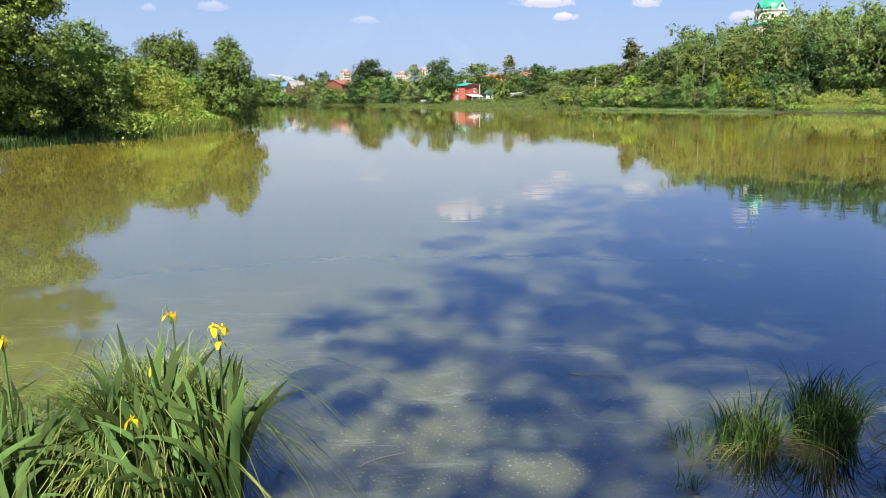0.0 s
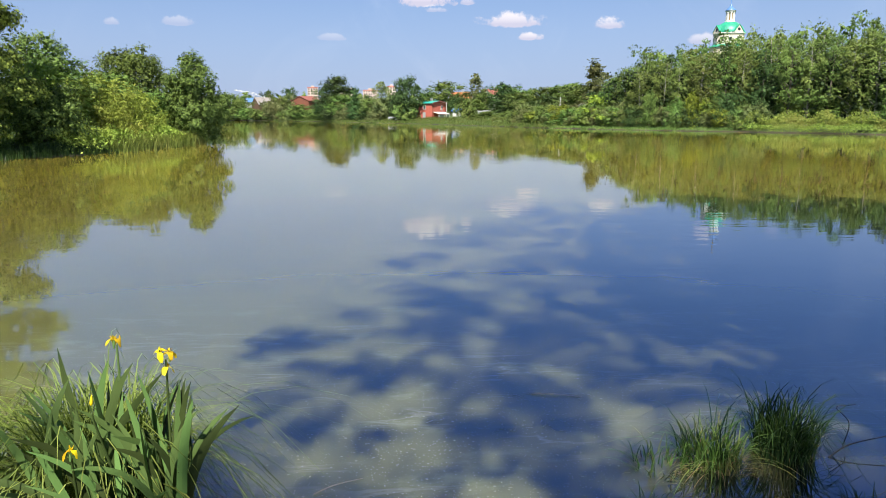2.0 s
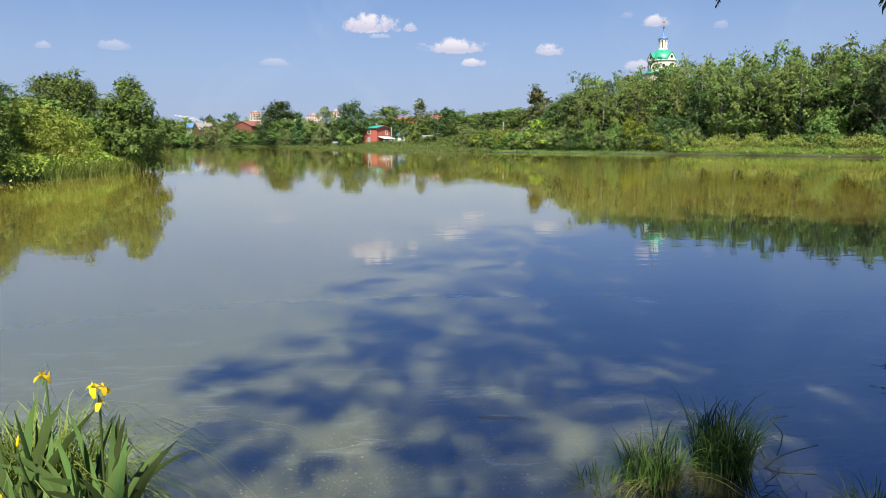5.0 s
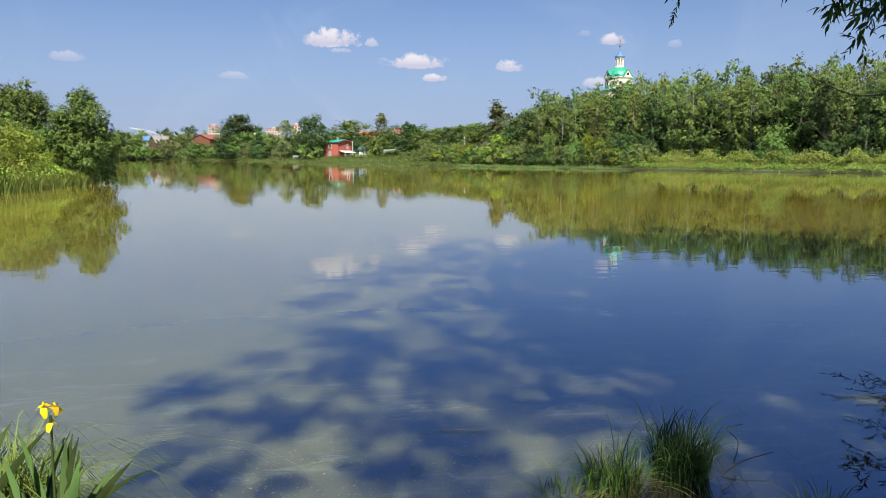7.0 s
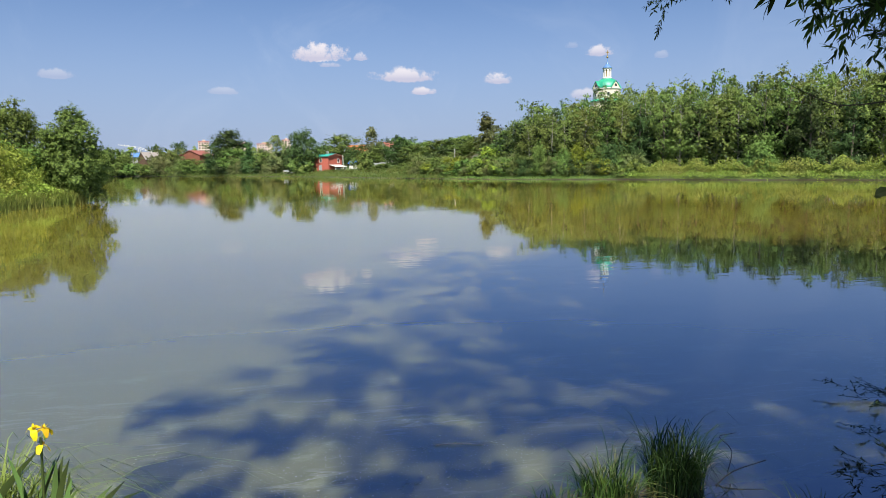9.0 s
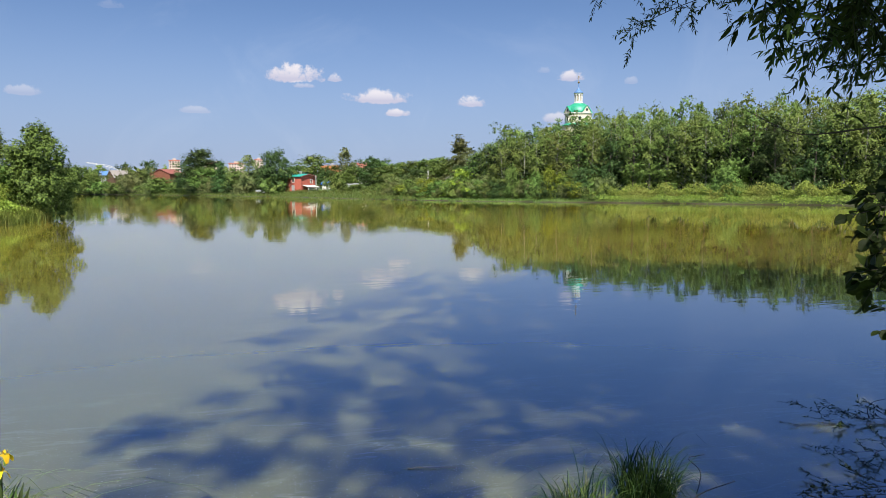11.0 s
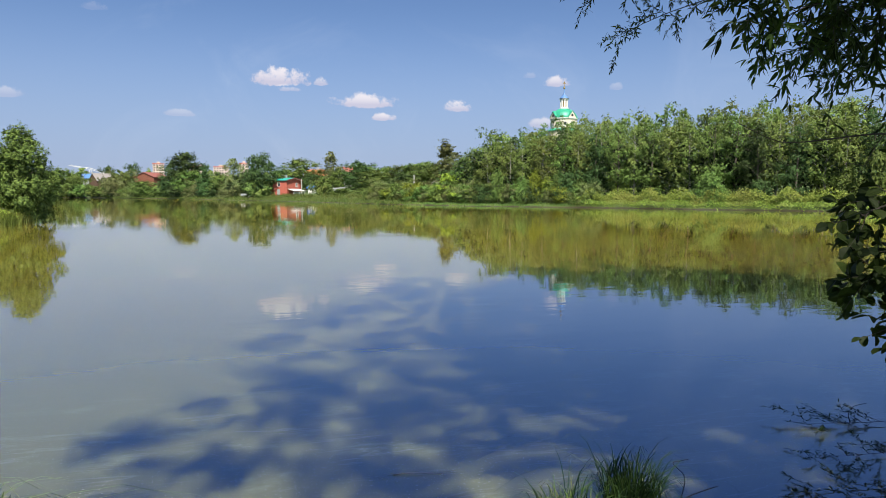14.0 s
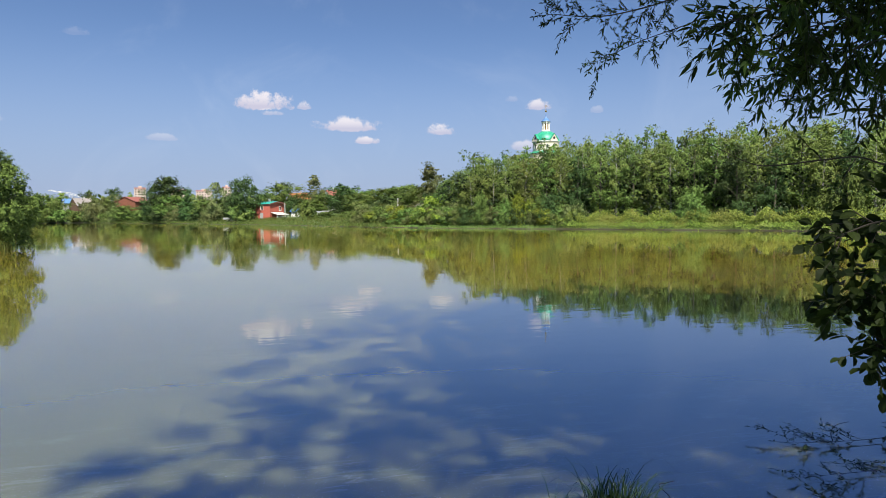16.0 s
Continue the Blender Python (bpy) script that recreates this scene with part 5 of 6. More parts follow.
def leafy_branch(parent, rng, pts, r0, twigs, twig_len, leaf, outline, leaf_mat, droop=0.6, start=0.25, spacing=0.03, name="branch", fork=0.5, spread=0.9, bare_tip=False):
    line = smooth_line(pts)
    wood = Geo()
    wood.tube(line, r0 * np.linspace(1, 0.18, len(line)), 6)
    pos, along = [], []
    tang = unit(np.gradient(line, axis=0))

    def twig(p, d, length, r, depth):
        n = max(4, int(length / 0.05))
        q, tp = [p], d
        for _ in range(n):
            tp = unit(tp + rng.normal(0, 0.10, 3) - np.array([0, 0, droop * 0.14]))
            q.append(q[-1] + tp * length / n)
        q = np.array(q)
        wood.tube(q, r * np.linspace(1, 0.25, len(q)), 4, False)
        for s in np.arange(0.12, 1.0, spacing / length):
            i = min(n - 1, int(s * n))
            c = q[i] + (q[i + 1] - q[i]) * (s * n - i)
            tg = unit(q[i + 1] - q[i])
            pos.append(c)
            along.append(unit(tg * 0.7 + rng.normal(0, 0.5, 3) * spread - np.array([0, 0, 0.55 * droop])))
        pos.append(q[-1])
        along.append(tp)
        if depth and length > 0.15:
            for s in (0.35, 0.6, 0.8):
                if rng.uniform() < fork:
                    i = int(s * n)
                    twig(q[i], unit(unit(q[i + 1] - q[i]) + rng.normal(0, 0.6, 3)), length * rng.uniform(0.35, 0.6), r * 0.6, depth - 1)

    for k in range(twigs):
        s = start + ((0.6 if bare_tip else 1) - start) * (k + rng.uniform(0, 1)) / twigs
        i = min(len(line) - 1, int(s * (len(line) - 1)))
        side = unit(np.cross(tang[i], rng.normal(0, 1, 3)))
        twig(line[i], unit(tang[i] * 0.6 + side * 0.9), twig_len * rng.uniform(0.5, 1.2), r0 * 0.35 * (1.2 - s) + 0.0012, 1)
    if not bare_tip:
        twig(line[-1], tang[-1], twig_len * 0.6, r0 * 0.2, 1)
    br = piece(name, wood.mesh(name, M_BARK_DARK), parent)
    pos, along = np.array(pos), np.array(along)
    nor = unit(rng.normal(0, 0.7, pos.shape) + np.array([0, 0, 0.8]))
    v, f = shaped_leaves(pos, nor, along, leaf, outline, rng)
    piece("leaves", mesh("leaves", v, f, leaf_mat), br)
    return br


rng = np.random.default_rng(21)
# the old willow beside the path; its crown shades the water
wx, wy = 6.7, 1.6
willow = plant_tree("willow_tree", grow("old_willow", seed=71, H=15.8, R=6.6, base=0.38, profile="round", clumps=520, per=40, leaf=0.34, clump_r=0.9, bark=M_BARK_DARK, leaves=L_OVER, limbs=34, droop=0.12, trunk_r=0.38, width=0.4),
                    Matrix.Translation((wx, wy, ground_at(wx, wy))), "old willow with branches hanging over the pond", "tree")
willow_plain = copy_thing(willow, Matrix.Translation((24.0, -0.8, ground_at(24.0, -0.8))) @ Matrix.Rotation(4.0, 4, "Z"))
tagged(willow_plain, "old willow standing on the near bank")
shift = np.array([wx, wy, ground_at(wx, wy)])


def from_willow(*pts):
    out = []
    for k, (x, y, z) in enumerate(pts):
        turn = 0.028 if k else 0.0
        out.append((x - y * turn - shift[0], y + x * turn - shift[1], z + 0.022 * math.hypot(x, y) * (k > 0) - shift[2]))
    return out


for pts, r, n, tl, leaf, dr, st, sp in (
        (((6.7, 1.65, 6.0), (5.0, 3.8, 4.7), (4.1, 4.9, 3.95), (3.35, 5.3, 3.68), (2.85, 5.6, 3.72)), 0.014, 34, 0.28, 0.05, 0.08, 0.42, 0.011),
        (((5.4, 4.0, 4.7), (4.3, 4.9, 3.75), (3.5, 5.2, 3.42), (3.15, 5.35, 3.25)), 0.008, 24, 0.24, 0.05, 0.12, 0.4, 0.011),
        (((5.4, 4.0, 4.9), (4.5, 4.8, 4.2), (3.8, 5.0, 3.85), (3.3, 5.2, 3.9)), 0.008, 24, 0.26, 0.05, 0.08, 0.35, 0.011),
        (((6.7, 1.65, 6.2), (4.6, 2.2, 4.2), (3.2, 2.55, 3.22), (2.6, 2.6, 2.97), (2.2, 2.62, 2.84)), 0.018, 32, 0.28, 0.078, 0.55, 0.5, 0.022),
        (((4.6, 2.2, 4.2), (3.4, 2.55, 3.12), (2.8, 2.6, 2.82), (2.3, 2.6, 2.7)), 0.012, 24, 0.24, 0.078, 0.55, 0.3, 0.022),
        (((6.7, 1.65, 5.4), (4.6, 2.4, 3.6), (3.5, 2.55, 2.97), (2.75, 2.6, 2.68)), 0.016, 26, 0.26, 0.080, 0.55, 0.35, 0.020),
        (((6.7, 1.65, 5.6), (4.6, 2.3, 3.9), (3.6, 2.5, 3.27), (2.8, 2.55, 3.02)), 0.014, 24, 0.28, 0.080, 0.45, 0.35, 0.022),
        (((6.7, 1.65, 5.4), (5.0, 3.4, 3.6), (4.0, 3.5, 3.0), (3.4, 3.5, 2.78)), 0.014, 16, 0.34, 0.072, 0.45, 0.3, 0.022),
        (((6.7, 1.65, 5.8), (5.0, 3.4, 4.2), (4.2, 3.5, 3.5), (3.6, 3.5, 3.2)), 0.014, 14, 0.36, 0.072, 0.4, 0.3, 0.024),
        (((6.7, 1.65, 5.0), (4.9, 2.8, 3.7), (4.2, 3.1, 2.8), (3.6, 3.0, 2.6)), 0.014, 16, 0.34, 0.072, 0.45, 0.3, 0.022),
        (((6.7, 1.65, 4.8), (5.0, 3.4, 3.5), (4.5, 3.8, 2.95), (4.1, 3.9, 2.75)), 0.014, 14, 0.40, 0.072, 0.35, 0.3, 0.022),
        (((6.7, 1.65, 5.2), (4.4, 2.3, 3.7), (3.3, 2.5, 3.05), (2.5, 2.58, 2.8)), 0.015, 30, 0.28, 0.082, 0.5, 0.35, 0.02),
        (((6.7, 1.65, 5.0), (4.4, 2.6, 3.5), (3.5, 2.9, 2.95), (2.95, 3.0, 2.72)), 0.015, 28, 0.3, 0.08, 0.5, 0.35, 0.02),
        (((6.7, 1.65, 5.5), (4.4, 2.2, 4.0), (3.2, 2.4, 3.35), (2.5, 2.5, 3.1)), 0.015, 26, 0.3, 0.085, 0.5, 0.35, 0.02)):
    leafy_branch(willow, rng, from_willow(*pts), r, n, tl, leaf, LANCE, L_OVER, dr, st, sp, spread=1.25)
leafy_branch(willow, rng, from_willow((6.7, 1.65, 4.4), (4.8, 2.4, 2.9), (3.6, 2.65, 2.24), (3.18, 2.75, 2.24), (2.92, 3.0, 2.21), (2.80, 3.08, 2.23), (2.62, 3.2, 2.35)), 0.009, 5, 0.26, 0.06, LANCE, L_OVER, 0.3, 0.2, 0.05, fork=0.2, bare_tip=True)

# a second tree stands behind the path
bx, by = 2.5, -1.4
path_tree = plant_tree("tree", grow("path_tree", seed=72, H=14.0, R=4.4, base=0.50, profile="round", clumps=230, per=42, leaf=0.15, clump_r=0.25, core=0.02, tuft=1.1, bark=M_BARK_DARK, leaves=L_OVER, limbs=26, trunk_r=0.2),
           Matrix.Translation((bx, by, ground_at(bx, by))), "leafy tree behind the path on the near bank", "tree")
copy_thing(path_tree, Matrix.Translation((4.7, -1.8, ground_at(4.7, -1.8))) @ Matrix.Rotation(2.2, 4, "Z"))
sx0, sy0 = -0.4, -1.1
plant_tree("tree", grow("sapling", seed=75, H=9.4, R=2.3, base=0.5, profile="round", clumps=90, per=34, leaf=0.13, clump_r=0.18, core=0.02, tuft=0.9, bark=M_BARK_DARK, leaves=L_OVER, limbs=12, trunk_r=0.06),
           Matrix.Translation((sx0, sy0, ground_at(sx0, sy0))), "slim sparse young tree behind the path", "tree")
copy_thing(willow_plain, Matrix.Translation((14.0, 0.4, ground_at(14.0, 0.4))) @ Matrix.Rotation(2.0, 4, "Z") @ Matrix.Scale(0.80, 4))

# young alder at the water's edge
ax, ay = 3.0, 0.9
az0 = ground_at(ax, ay)
alder = empty("alder_shrub", Matrix.Translation((ax, ay, az0)), "young alder with round dark leaves over the water", "shrub")
piece("trunk", Geo().tube([(0, 0, -0.2), (-0.05, 0.05, 0.8), (0.02, 0.05, 1.8), (0.1, 0.1, 3.0)], [0.05, 0.04, 0.03, 0.012], 8).mesh("trunk", M_BARK_DARK), alder)


def from_alder(*pts):
    return [(x - ax, y - ay, z + 0.08 - az0) for x, y, z in pts]


for pts, n in ((((3.0, 0.95, 1.5), (2.5, 1.45, 1.85), (2.15, 1.75, 1.93), (1.97, 1.86, 1.86)), 9), (((3.0, 0.95, 1.3), (2.5, 1.4, 1.6), (2.15, 1.72, 1.66), (1.96, 1.82, 1.66)), 10),
               (((3.0, 0.95, 1.2), (2.5, 1.4, 1.5), (2.2, 1.68, 1.56), (2.02, 1.75, 1.50)), 10), (((3.0, 0.95, 1.1), (2.6, 1.4, 1.36), (2.25, 1.66, 1.50), (2.08, 1.72, 1.46)), 9),
               (((3.0, 0.95, 1.4), (2.5, 1.4, 1.72), (2.25, 1.65, 1.78), (2.06, 1.75, 1.76)), 8)):
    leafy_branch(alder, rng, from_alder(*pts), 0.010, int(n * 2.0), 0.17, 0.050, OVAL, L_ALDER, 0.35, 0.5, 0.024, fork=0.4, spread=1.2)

# leafy boughs that have come down into the water
for name_pts, n, seed in ((((5.9, 3.4, 0.22), (5.0, 3.9, 0.06), (4.3, 4.0, 0.03), (3.7, 4.05, 0.03)), 16, 1), (((6.2, 4.0, 0.16), (5.4, 4.5, 0.05), (4.7, 4.6, 0.03), (4.2, 4.7, 0.03)), 14, 2),
                          (((5.2, 3.0, 0.2), (4.3, 3.4, 0.05), (3.6, 3.5, 0.03), (3.1, 3.55, 0.02)), 14, 3)):
    bough = empty("fallen_bough", Matrix.Translation((name_pts[0][0] + 0.35, name_pts[0][1], name_pts[0][2])), "dark leafy bough fallen into the shaded water", "branch", "fallen boughs")
    p0 = np.array(name_pts[0])
    r2 = np.random.default_rng(90 + seed)
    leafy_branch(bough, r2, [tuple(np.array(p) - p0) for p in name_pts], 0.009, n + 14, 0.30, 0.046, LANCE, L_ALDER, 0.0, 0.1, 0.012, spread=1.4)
    for o in bough.children_recursive:
        co = np.empty(len(o.data.vertices) * 3)
        o.data.vertices.foreach_get("co", co)
        co = co.reshape(-1, 3)
        co[:, 2] = -p0[2] + 0.012 + (co[:, 2] + p0[2]) * 0.5
        o.data.vertices.foreach_set("co", co.ravel())
        o.data.update()

# ---- irises ----


def sword_leaf(h, w, bend, flop, wave, segs=12):
    """A sword leaf that lies in the fan's plane (x, z): its width runs in that plane, a raised rib along the middle. bend: the
    tip's way out as a share of the height; flop: how far along it the leaf folds over; wave: how far it sways out of the plane."""
    v, f = [], []
    x, z, ang = 0.0, 0.0, 0.0
    step = h / segs
    for k in range(segs + 1):
        t = k / segs
        ww = w * 0.5 * (0.72 + 0.28 * min(1.0, 3 * t)) * (1 - t ** 7) + 0.0010
        ca, sa = math.cos(ang), math.sin(ang)
        y = wave * h * math.sin(t * 2.6)
        rib = 0.09 * w * (1 - t)
        v += [(x - ca * ww, y, z + sa * ww), (x, y - rib, z), (x + ca * ww, y, z - sa * ww), (x, y + rib, z)]
        ang += (bend * 2.2 * t + (2.6 * math.exp(-((t - flop) / 0.07) ** 2) if flop else 0.0)) / segs * 2.0
        x, z = x + math.sin(ang) * step, z + math.cos(ang) * step
    for k in range(segs):
        q = 4 * k
        for i in range(4):
            f.append((q + i, q + 4 + i, q + 4 + (i + 1) % 4, q + (i + 1) % 4))
    return mesh("leaf", v, f, L_IRIS)


# tall upright, gently curved, arching over, and kinked leaves, one metre long
BLADES = [sword_leaf(1.0, *p) for p in ((0.038, 0.04, 0, 0.02), (0.044, 0.10, 0, -0.03), (0.040, 0.22, 0, 0.05), (0.046, 0.38, 0, -0.04), (0.036, 0.66, 0, 0.06), (0.042, 0.14, 0.66, 0.03), (0.044, 0.05, 0.78, -0.02), (0.028, 0.30, 0, 0.08))]


def petal_mesh(length, width, drop):
    v, f = [], []
    n = 6
    for k in range(n + 1):
        t = k / n
        x = length * (t if drop > 0 else 0.35 * t)
        z = (0.35 * math.sin(t * 2.2) - drop * t ** 2.4) * length if drop > 0 else length * t
        w = width * 0.5 * math.sin(math.pi * min(0.97, 0.10 + 0.84 * t ** 1.3)) ** 0.6
        ruff = 0.11 * length * math.sin(t * 9)
        v += [(x, -w, z + ruff - 0.1 * w), (x, 0, z + 0.12 * w), (x, w, z - ruff - 0.1 * w)]
    for k in range(n):
        q = 3 * k
        f += [(q, q + 1, q + 4, q + 3), (q + 1, q + 2, q + 5, q + 4)]
    return mesh("petal", v, f, M_PETAL, True)


FALL, STANDARD = petal_mesh(0.034, 0.025, 1.1), petal_mesh(0.024, 0.010, 0)
FLOWER_CORE = Geo().lathe([(0.003, -0.04), (0.007, -0.02), (0.005, 0.0), (0.002, 0.012)], 8).mesh("flower_core", L_IRIS)
BUD = Geo().lathe([(0.004, 0.0), (0.007, 0.012), (0.005, 0.03), (0.001, 0.045)], 8).mesh("bud", M_PETAL, True)


def flower(parent, at, rng, withered=False):
    core = piece("flower", FLOWER_CORE, parent, "open yellow iris flower", at)
    a0 = rng.uniform(0, 2)
    for k in range(3):
        m = Matrix.Rotation(a0 + k * 2.094, 4, "Z") @ Matrix.Rotation(rng.uniform(-0.25, 0.25), 4, "Y") @ Matrix.Scale(rng.uniform(0.85, 1.15), 4)
        piece("petal", FALL, core, "", m)
        piece("petal", STANDARD, core, "", Matrix.Rotation(a0 + 1.05 + k * 2.094, 4, "Z") @ Matrix.Rotation(rng.uniform(0.0, 0.5), 4, "Y"))
    return core


def iris(x, y, leaves, rng, hmin, hmax, spread=0.06, flowers=(), turn=0.0, lean=0.0, label="yellow flag iris with sword-shaped leaves at the water's edge"):
    """One plant: fans of leaves whose planes lie near the angle turn; lean tips the whole plant along x."""
    z = max(ground_at(x, y), -0.05)
    ob = empty("iris_plant", Matrix.Translation((x, y, z)), label, "flower", "irises on the near bank")
    fans = max(2, leaves // 5)
    foot = [(rng.normal(0, spread * 1.2), rng.normal(0, spread * 0.9), turn + rng.normal(0, 0.7)) for _ in range(fans)]
    for k in range(leaves):
        fx, fy, fa = foot[k % fans]
        out = rng.uniform(-1, 1)
        h = rng.uniform(hmin, hmax) * (1.2 - 0.25 * abs(out))
        b = BLADES[int(rng.choice(len(BLADES), p=[0.2, 0.2, 0.17, 0.1, 0.05, 0.1, 0.08, 0.1]))]
        mirror = 0.0 if out > 0 else math.pi
        m = (Matrix.Translation((fx + out * 0.03, fy, -0.03)) @ Matrix.Rotation(fa + mirror + rng.normal(0, 0.45), 4, "Z") @ Matrix.Rotation(abs(out) * 0.10 + (lean if mirror == 0 else -lean) + rng.normal(0, 0.03), 4, "Y")
             @ Matrix.Rotation(rng.normal(0, 0.07), 4, "X") @ Matrix.Diagonal((rng.uniform(0.75, 1.05), 1, h, 1)))
        piece("leaf", b, ob, "", m)
    for fx, fy, fz, kind_of in flowers:
        top = Vector((fx - x, fy - y, fz - z))
        pts = smooth_line([(top.x * 0.2, top.y * 0.2, 0), (top.x * 0.5, top.y * 0.45, top.z * 0.5), (top.x * 0.95, top.y * 0.95, top.z * 0.9), tuple(top - Vector((0, 0, 0.03)))], 5)
        piece("stem", Geo().tube(pts, np.linspace(0.007, 0.004, len(pts)), 7).mesh("stem", L_IRIS, True), ob)
        for dx, dz, bud in kind_of:
            m = Matrix.Translation(top + Vector((dx, -abs(dx) * 0.3, dz))) @ Matrix.Rotation(rng.uniform(-0.4, 0.4), 4, "X")
            if bud:
                piece("bud", BUD, ob, "yellow bud", m)
            else:
                flower(ob, m, rng)
    return ob


rng = np.random.default_rng(33)
iris(-1.12, 2.90, 34, rng, 0.60, 0.86, 0.04, ((-1.09, 2.88, 0.98, ((0.02, 0.0, False), (-0.02, 0.005, False), (0.0, -0.07, False), (0.018, -0.04, True))),), 0.1, -0.05)
iris(-1.33, 2.94, 18, rng, 0.66, 0.92, 0.05, ((-1.325, 2.95, 1.03, ((-0.01, -0.01, False), (0.012, -0.035, True))), (-1.34, 2.7, 0.82, ((0.0, 0, True),))), 0.0, -0.14)
iris(-1.48, 2.78, 16, rng, 0.55, 0.80, 0.06, ((-1.40, 2.62, 0.66, ((0.0, 0.0, False),)),), -0.1, -0.24)
iris(-2.00, 2.72, 22, rng, 0.5, 0.70, 0.06, ((-1.90, 2.62, 1.02, ((0.0, 0.0, False), (0.010, -0.03, True))),), 0.3, -0.03)
iris(-2.28, 2.74, 24, rng, 0.48, 0.72, 0.08, (), -0.2)
iris(-1.20, 2.74, 18, rng, 0.30, 0.55, 0.06, (), 0.2)
iris(-1.85, 2.6, 12, rng, 0.36, 0.58, 0.06, (), -0.3)
iris(-2.15, 2.55, 14, rng, 0.36, 0.6, 0.08, (), 0.2)


def tussock(x, y, r, h, count, rng, label, lean=0.8, mat=L_SEDGE, wind=(0, 0), blade=0.008, dry=0.15, droop=0.55, name="sedge_tussock"):
    z = max(ground_at(x, y), -0.04)
    ob = empty(name, Matrix.Translation((x, y, z)), label, "grass", "sedge at the near bank")
    n = count
    rad = r * np.sqrt(rng.uniform(0, 1, n)) * 0.55
    ang = rng.uniform(0, 2 * np.pi, n)
    xy = np.stack([np.cos(ang) * rad, np.sin(ang) * rad, np.full(n, -0.02)], 1)
    out = np.stack([np.cos(ang), np.sin(ang), np.zeros(n)], 1) * lean * rng.uniform(0.15, 1.0, n)[:, None] + rng.normal(0, 0.36, (n, 3)) * np.array([1, 1, 0]) + np.array([wind[0], wind[1], 0])
    tagged(piece("sedge", blade_mass("sedge", rng, xy, h, blade, out, mat, 7, droop), ob), kind="stuff")
    k = int(count * dry)
    sel = rng.choice(n, k, replace=False)
    tagged(piece("dry_sedge", blade_mass("dry_sedge", rng, xy[sel], h * 0.55, blade, out[sel] * 1.4, L_DRY, 6, droop), ob, "dry straw-coloured blades"), kind="stuff")
    hump = Geo().lathe([(r * 0.32, -0.15), (r * 0.3, -0.02), (r * 0.22, 0.01), (r * 0.1, 0.02)], 14)
    piece("root_mound", hump.mesh("root_mound", M_DARKWOOD, True), ob)
    return ob


tussock(2.20, 3.68, 0.32, 0.66, 330, rng, "dark green sedge tussock standing in the water, shade painted into its blades", 0.55, L_SEDGE_SHADE, blade=0.0075, dry=0.04, droop=0.8)
tussock(2.15, 3.68, 0.24, 0.90, 54, rng, "tall thin sedge stems bending over the water", 0.6, L_SEDGE_SHADE, blade=0.006, dry=0.0, droop=0.85)
tussock(1.72, 3.60, 0.32, 0.48, 230, rng, "sedge tussock with yellowed lower blades", 0.65, L_SEDGE, blade=0.0075, dry=0.35, droop=0.75)
tussock(1.74, 3.60, 0.22, 0.70, 34, rng, "tall thin sedge stems bending over the water", 0.55, L_SEDGE_SHADE, blade=0.006, dry=0.0, droop=0.85)
tussock(1.40, 3.56, 0.26, 0.27, 70, rng, "low sparse sedge tussock with yellowed blades", 1.0, L_SEDGE, blade=0.0065, dry=0.8)
tussock(-1.60, 3.22, 0.46, 1.42, 1300, rng, "large arching sedge tussock behind the irises", 0.55, L_REED, wind=(-0.10, 0.0), blade=0.008, dry=0.06, droop=1.1)
tussock(-1.28, 3.14, 0.22, 0.76, 200, rng, "arching sedge tussock behind the irises", 0.5, wind=(-0.1, 0.0), blade=0.0065, dry=0.1, droop=0.8)
tussock(-2.15, 3.12, 0.36, 0.86, 360, rng, "arching sedge tussock beside the irises", 1.0, wind=(-0.1, -0.1), blade=0.0075, dry=0.12, droop=0.9)
tussock(-1.55, 2.78, 0.40, 0.22, 260, rng, "low sedge and dead grass under the irises", 1.1, blade=0.006, dry=1.0)
tussock(-1.95, 2.78, 0.40, 0.22, 220, rng, "low sedge and dead grass under the irises", 1.1, blade=0.006, dry=1.0)
tussock(2.25, 2.98, 0.30, 0.22, 130, rng, "short grass on the muddy bank", 1.0, L_SEDGE_SHADE, blade=0.006, dry=0.3)
tussock(2.75, 3.05, 0.30, 0.26, 150, rng, "short grass on the muddy bank", 1.0, L_SEDGE_SHADE, blade=0.006, dry=0.3)
tussock(1.2, 3.15, 0.14, 0.2, 50, rng, "few thin grass shoots in shallow water", 0.6, blade=0.005, dry=0.1)


# ---- what drifts on the water ----
M_SCUM = plain("pollen_scum", (0.2, 0.208, 0.128), 0.8, 0.35, 30.0, 0.3)
M_PALE_LEAF = leaf_material("pale_drift_leaf", (0.259, 0.252, 0.118), (0.407, 0.385, 0.207), 0.1)
M_DARK_LEAF = leaf_material("dark_drift_leaf", (0.0222, 0.0185, 0.00888), (0.0666, 0.0444, 0.0222), 0.1)


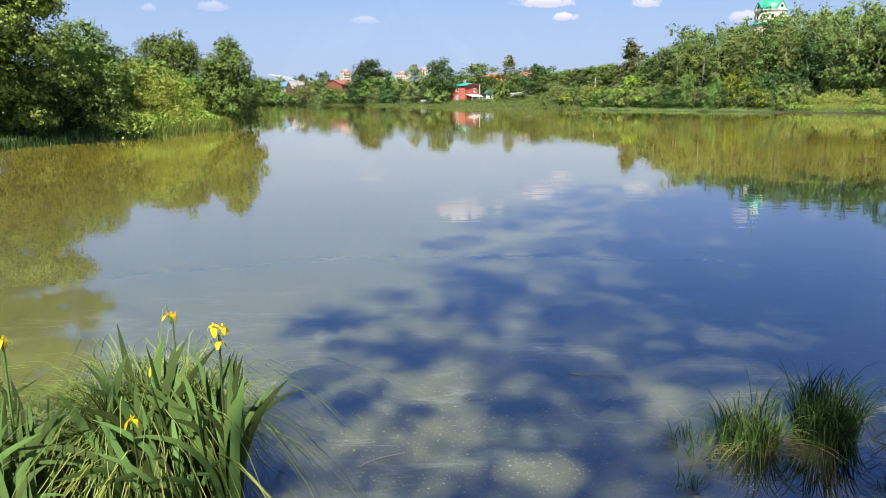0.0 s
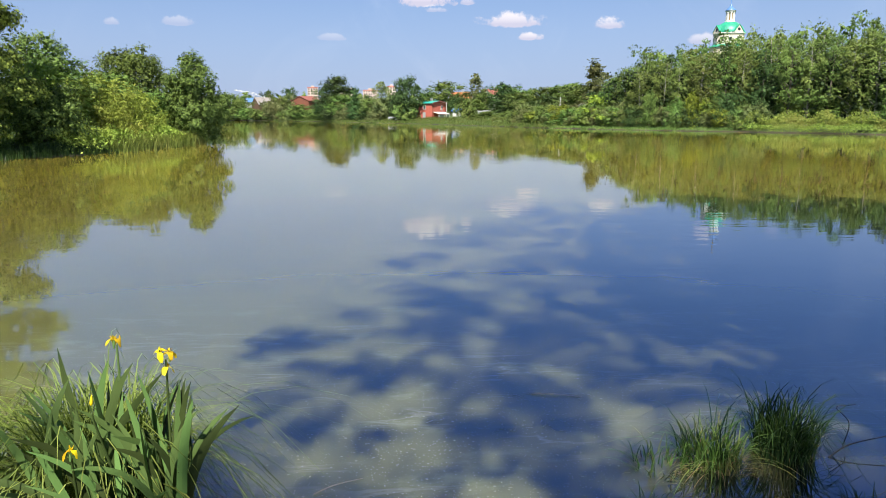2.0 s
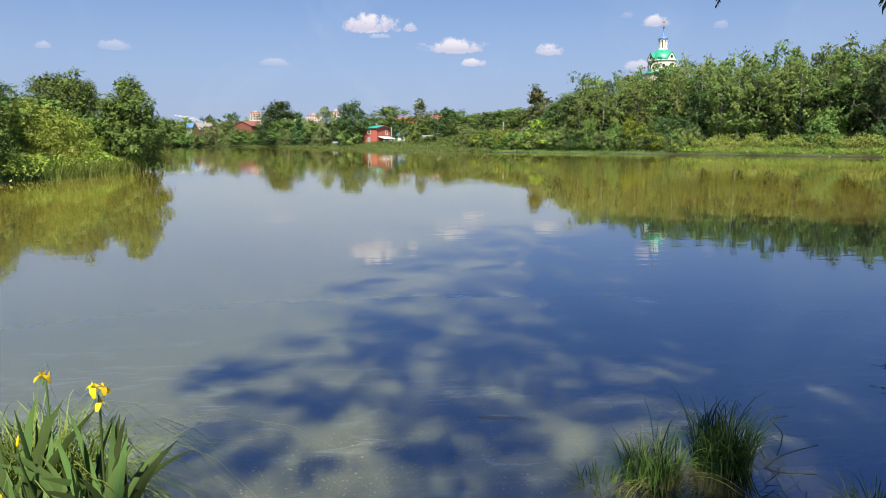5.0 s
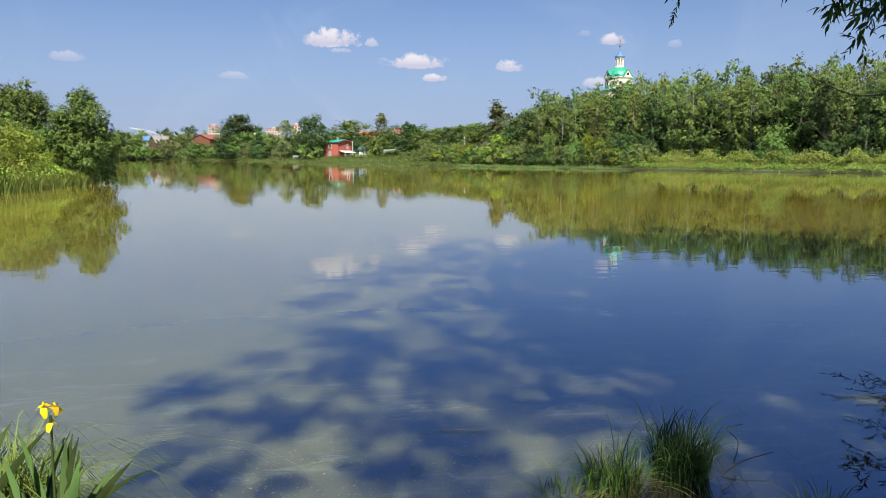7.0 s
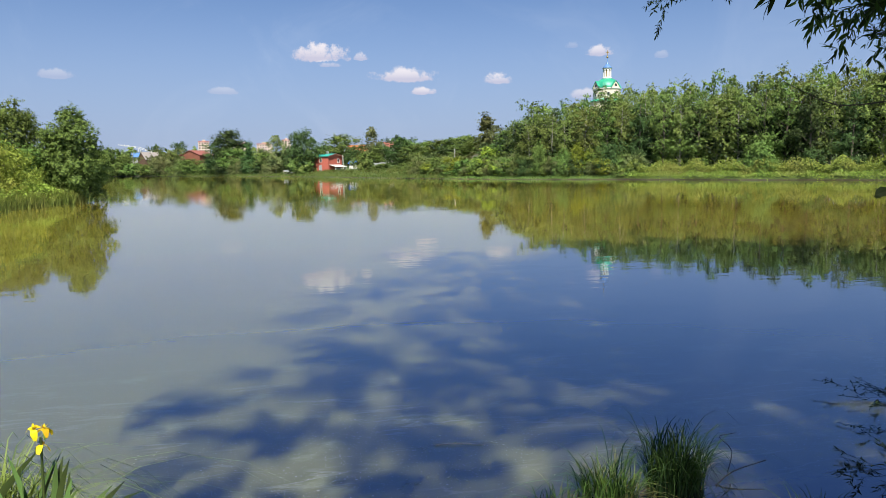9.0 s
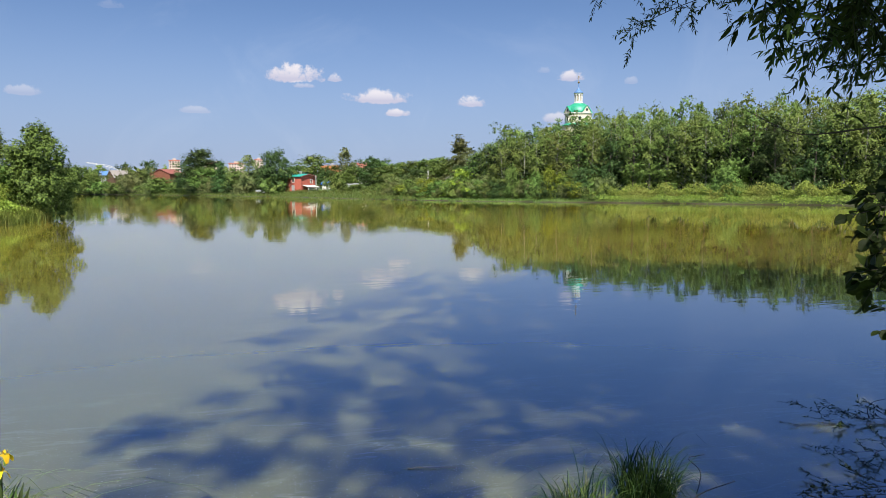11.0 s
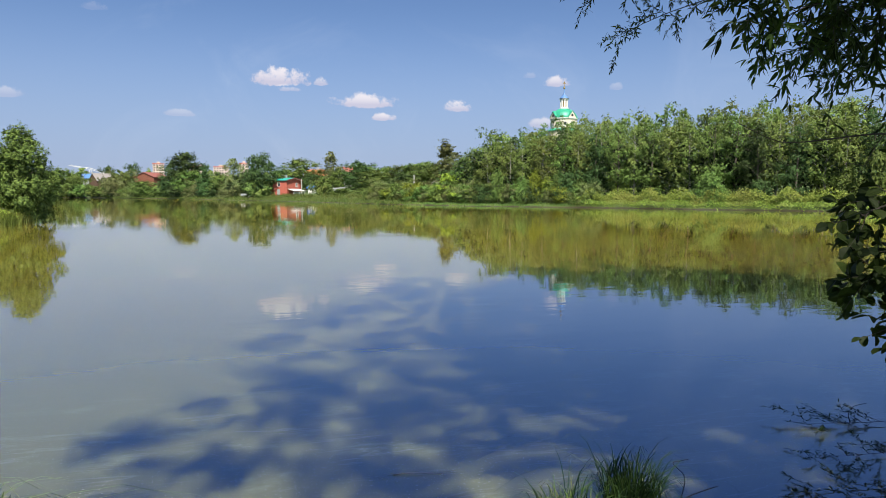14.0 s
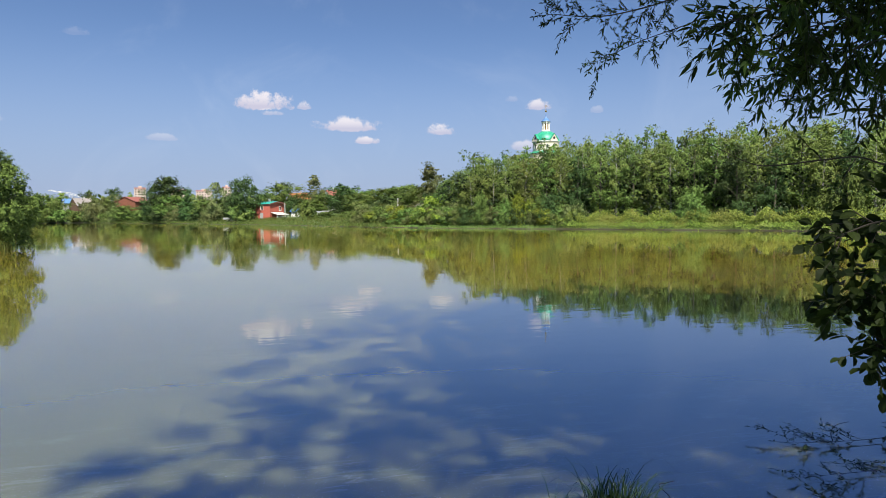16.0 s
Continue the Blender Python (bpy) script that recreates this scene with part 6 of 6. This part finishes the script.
def scum():
    """Flakes of pollen and foam that gather in streaks near the bank."""
    r = np.random.default_rng(200)
    v, f = [], []
    lines = [((-1.15, 3.5), (-0.6, 3.75)), ((-0.3, 3.74), (0.3, 3.82)), ((0.5, 3.98), (1.0, 4.2)), ((-1.1, 3.3), (-0.3, 3.2)), ((-0.9, 3.9), (0.2, 4.3)), ((0.0, 3.3), (1.2, 3.4)), ((0.6, 4.6), (1.3, 4.5)), ((-1.9, 4.4), (-1.1, 4.9))]
    for k in range(800):
        (x0, y0), (x1, y1) = lines[int(r.integers(len(lines)))]
        t = r.uniform()
        free = r.uniform() < 0.45
        x = r.uniform(-1.2, 1.6) if free else x0 + (x1 - x0) * t + r.normal(0, 0.10)
        y = 3.05 + abs(r.normal(0, 0.6)) if free else y0 + (y1 - y0) * t + r.normal(0, 0.07)
        s = r.uniform(0.0012, 0.0035) if free else r.uniform(0.0015, 0.0065)
        a0 = r.uniform(0, 6.28)
        b = len(v)
        for q in range(6):
            rr = s * r.uniform(0.6, 1.2)
            v.append((x + rr * 1.6 * math.cos(a0 + q * 1.047), y + rr * math.sin(a0 + q * 1.047), 0.003))
        v.append((x, y, 0.006))
        f += [(b + q, b + (q + 1) % 6, b + 6) for q in range(6)]
    tagged(new("pollen_scum", mesh("pollen_scum", v, f, M_SCUM)), "pale flakes of pollen and foam on the shallows", "scum", kind="stuff")


scum()

DRIFT = []
for w, mat in ((0.45, M_PALE_LEAF), (0.3, M_PALE_LEAF), (0.4, M_DARK_LEAF), (0.22, M_DARK_LEAF)):
    v, f = shaped_leaves(np.array([[0.0, 0, 0.006]]), np.array([[0, 0, 1.0]]), np.array([[1.0, 0, 0.0]]), 0.05, ((0.2, w * 0.3), (0.5, w * 0.5), (0.8, w * 0.3)), np.random.default_rng(3))
    v[:, 2] = 0.006 + np.abs(v[:, 1]) * 0.3
    DRIFT.append(mesh("drifting_leaf", v, f, mat))
rng = np.random.default_rng(77)
for k in range(120):
    pale = rng.uniform() < 0.4
    if pale:
        x, y = rng.uniform(-1.1, 1.9), 3.1 + abs(rng.normal(0, 0.7))
    else:
        x, y = rng.uniform(-0.8, 5.0), rng.uniform(3.2, 7.5)
        if x > 1.9 and rng.uniform() < 0.5:
            y = rng.uniform(3.2, 4.6)
    ob = new("drifting_leaf", DRIFT[int(rng.integers(2)) + (0 if pale else 2)])
    ob.matrix_basis = Matrix.Translation((x, y, 0)) @ Matrix.Rotation(rng.uniform(0, 6.28), 4, "Z") @ Matrix.Scale(rng.uniform(0.2, 0.6) if pale else rng.uniform(0.35, 0.9), 4)
    tagged(ob, "small pale leaf drifting on the water" if pale else "small dark leaf drifting on the water", "leaf", "leaves drifting on the water")


def stick(pts, r, label, mat=M_DARKWOOD):
    p0 = np.array(pts[0])
    line = smooth_line([tuple(np.array(p) - p0) for p in pts], 6)
    ob = new("stick", Geo().tube(line, np.linspace(r, r * 0.4, len(line)), 6).mesh("stick", mat, True))
    ob.matrix_basis = Matrix.Translation(pts[0])
    tagged(ob, label, "stick", "sticks in the water")


stick(((2.60, 3.75, -0.05), (2.68, 3.8, 0.12), (2.60, 3.82, 0.22), (2.66, 3.82, 0.235), (2.72, 3.82, 0.24)), 0.004, "bent dark twig rising from the water")
stick(((2.45, 3.62, 0.0), (2.6, 3.66, 0.06), (2.85, 3.68, 0.10)), 0.006, "dark twig beside the sedge tussock")
stick(((5.0, 4.7, -0.05), (4.97, 4.72, 0.06), (5.05, 4.75, 0.12), (5.2, 4.75, 0.14)), 0.005, "bent dark twig rising from the water")
stick(((-0.55, 3.35, 0.005), (-0.45, 3.42, 0.015), (-0.3, 3.5, 0.006)), 0.004, "thin pale twig floating near the bank", M_PLANK)
stick(((0.85, 4.62, 0.004), (1.0, 4.6, 0.01), (1.2, 4.55, 0.004)), 0.004, "thin pale stem floating on the water", M_PLANK)
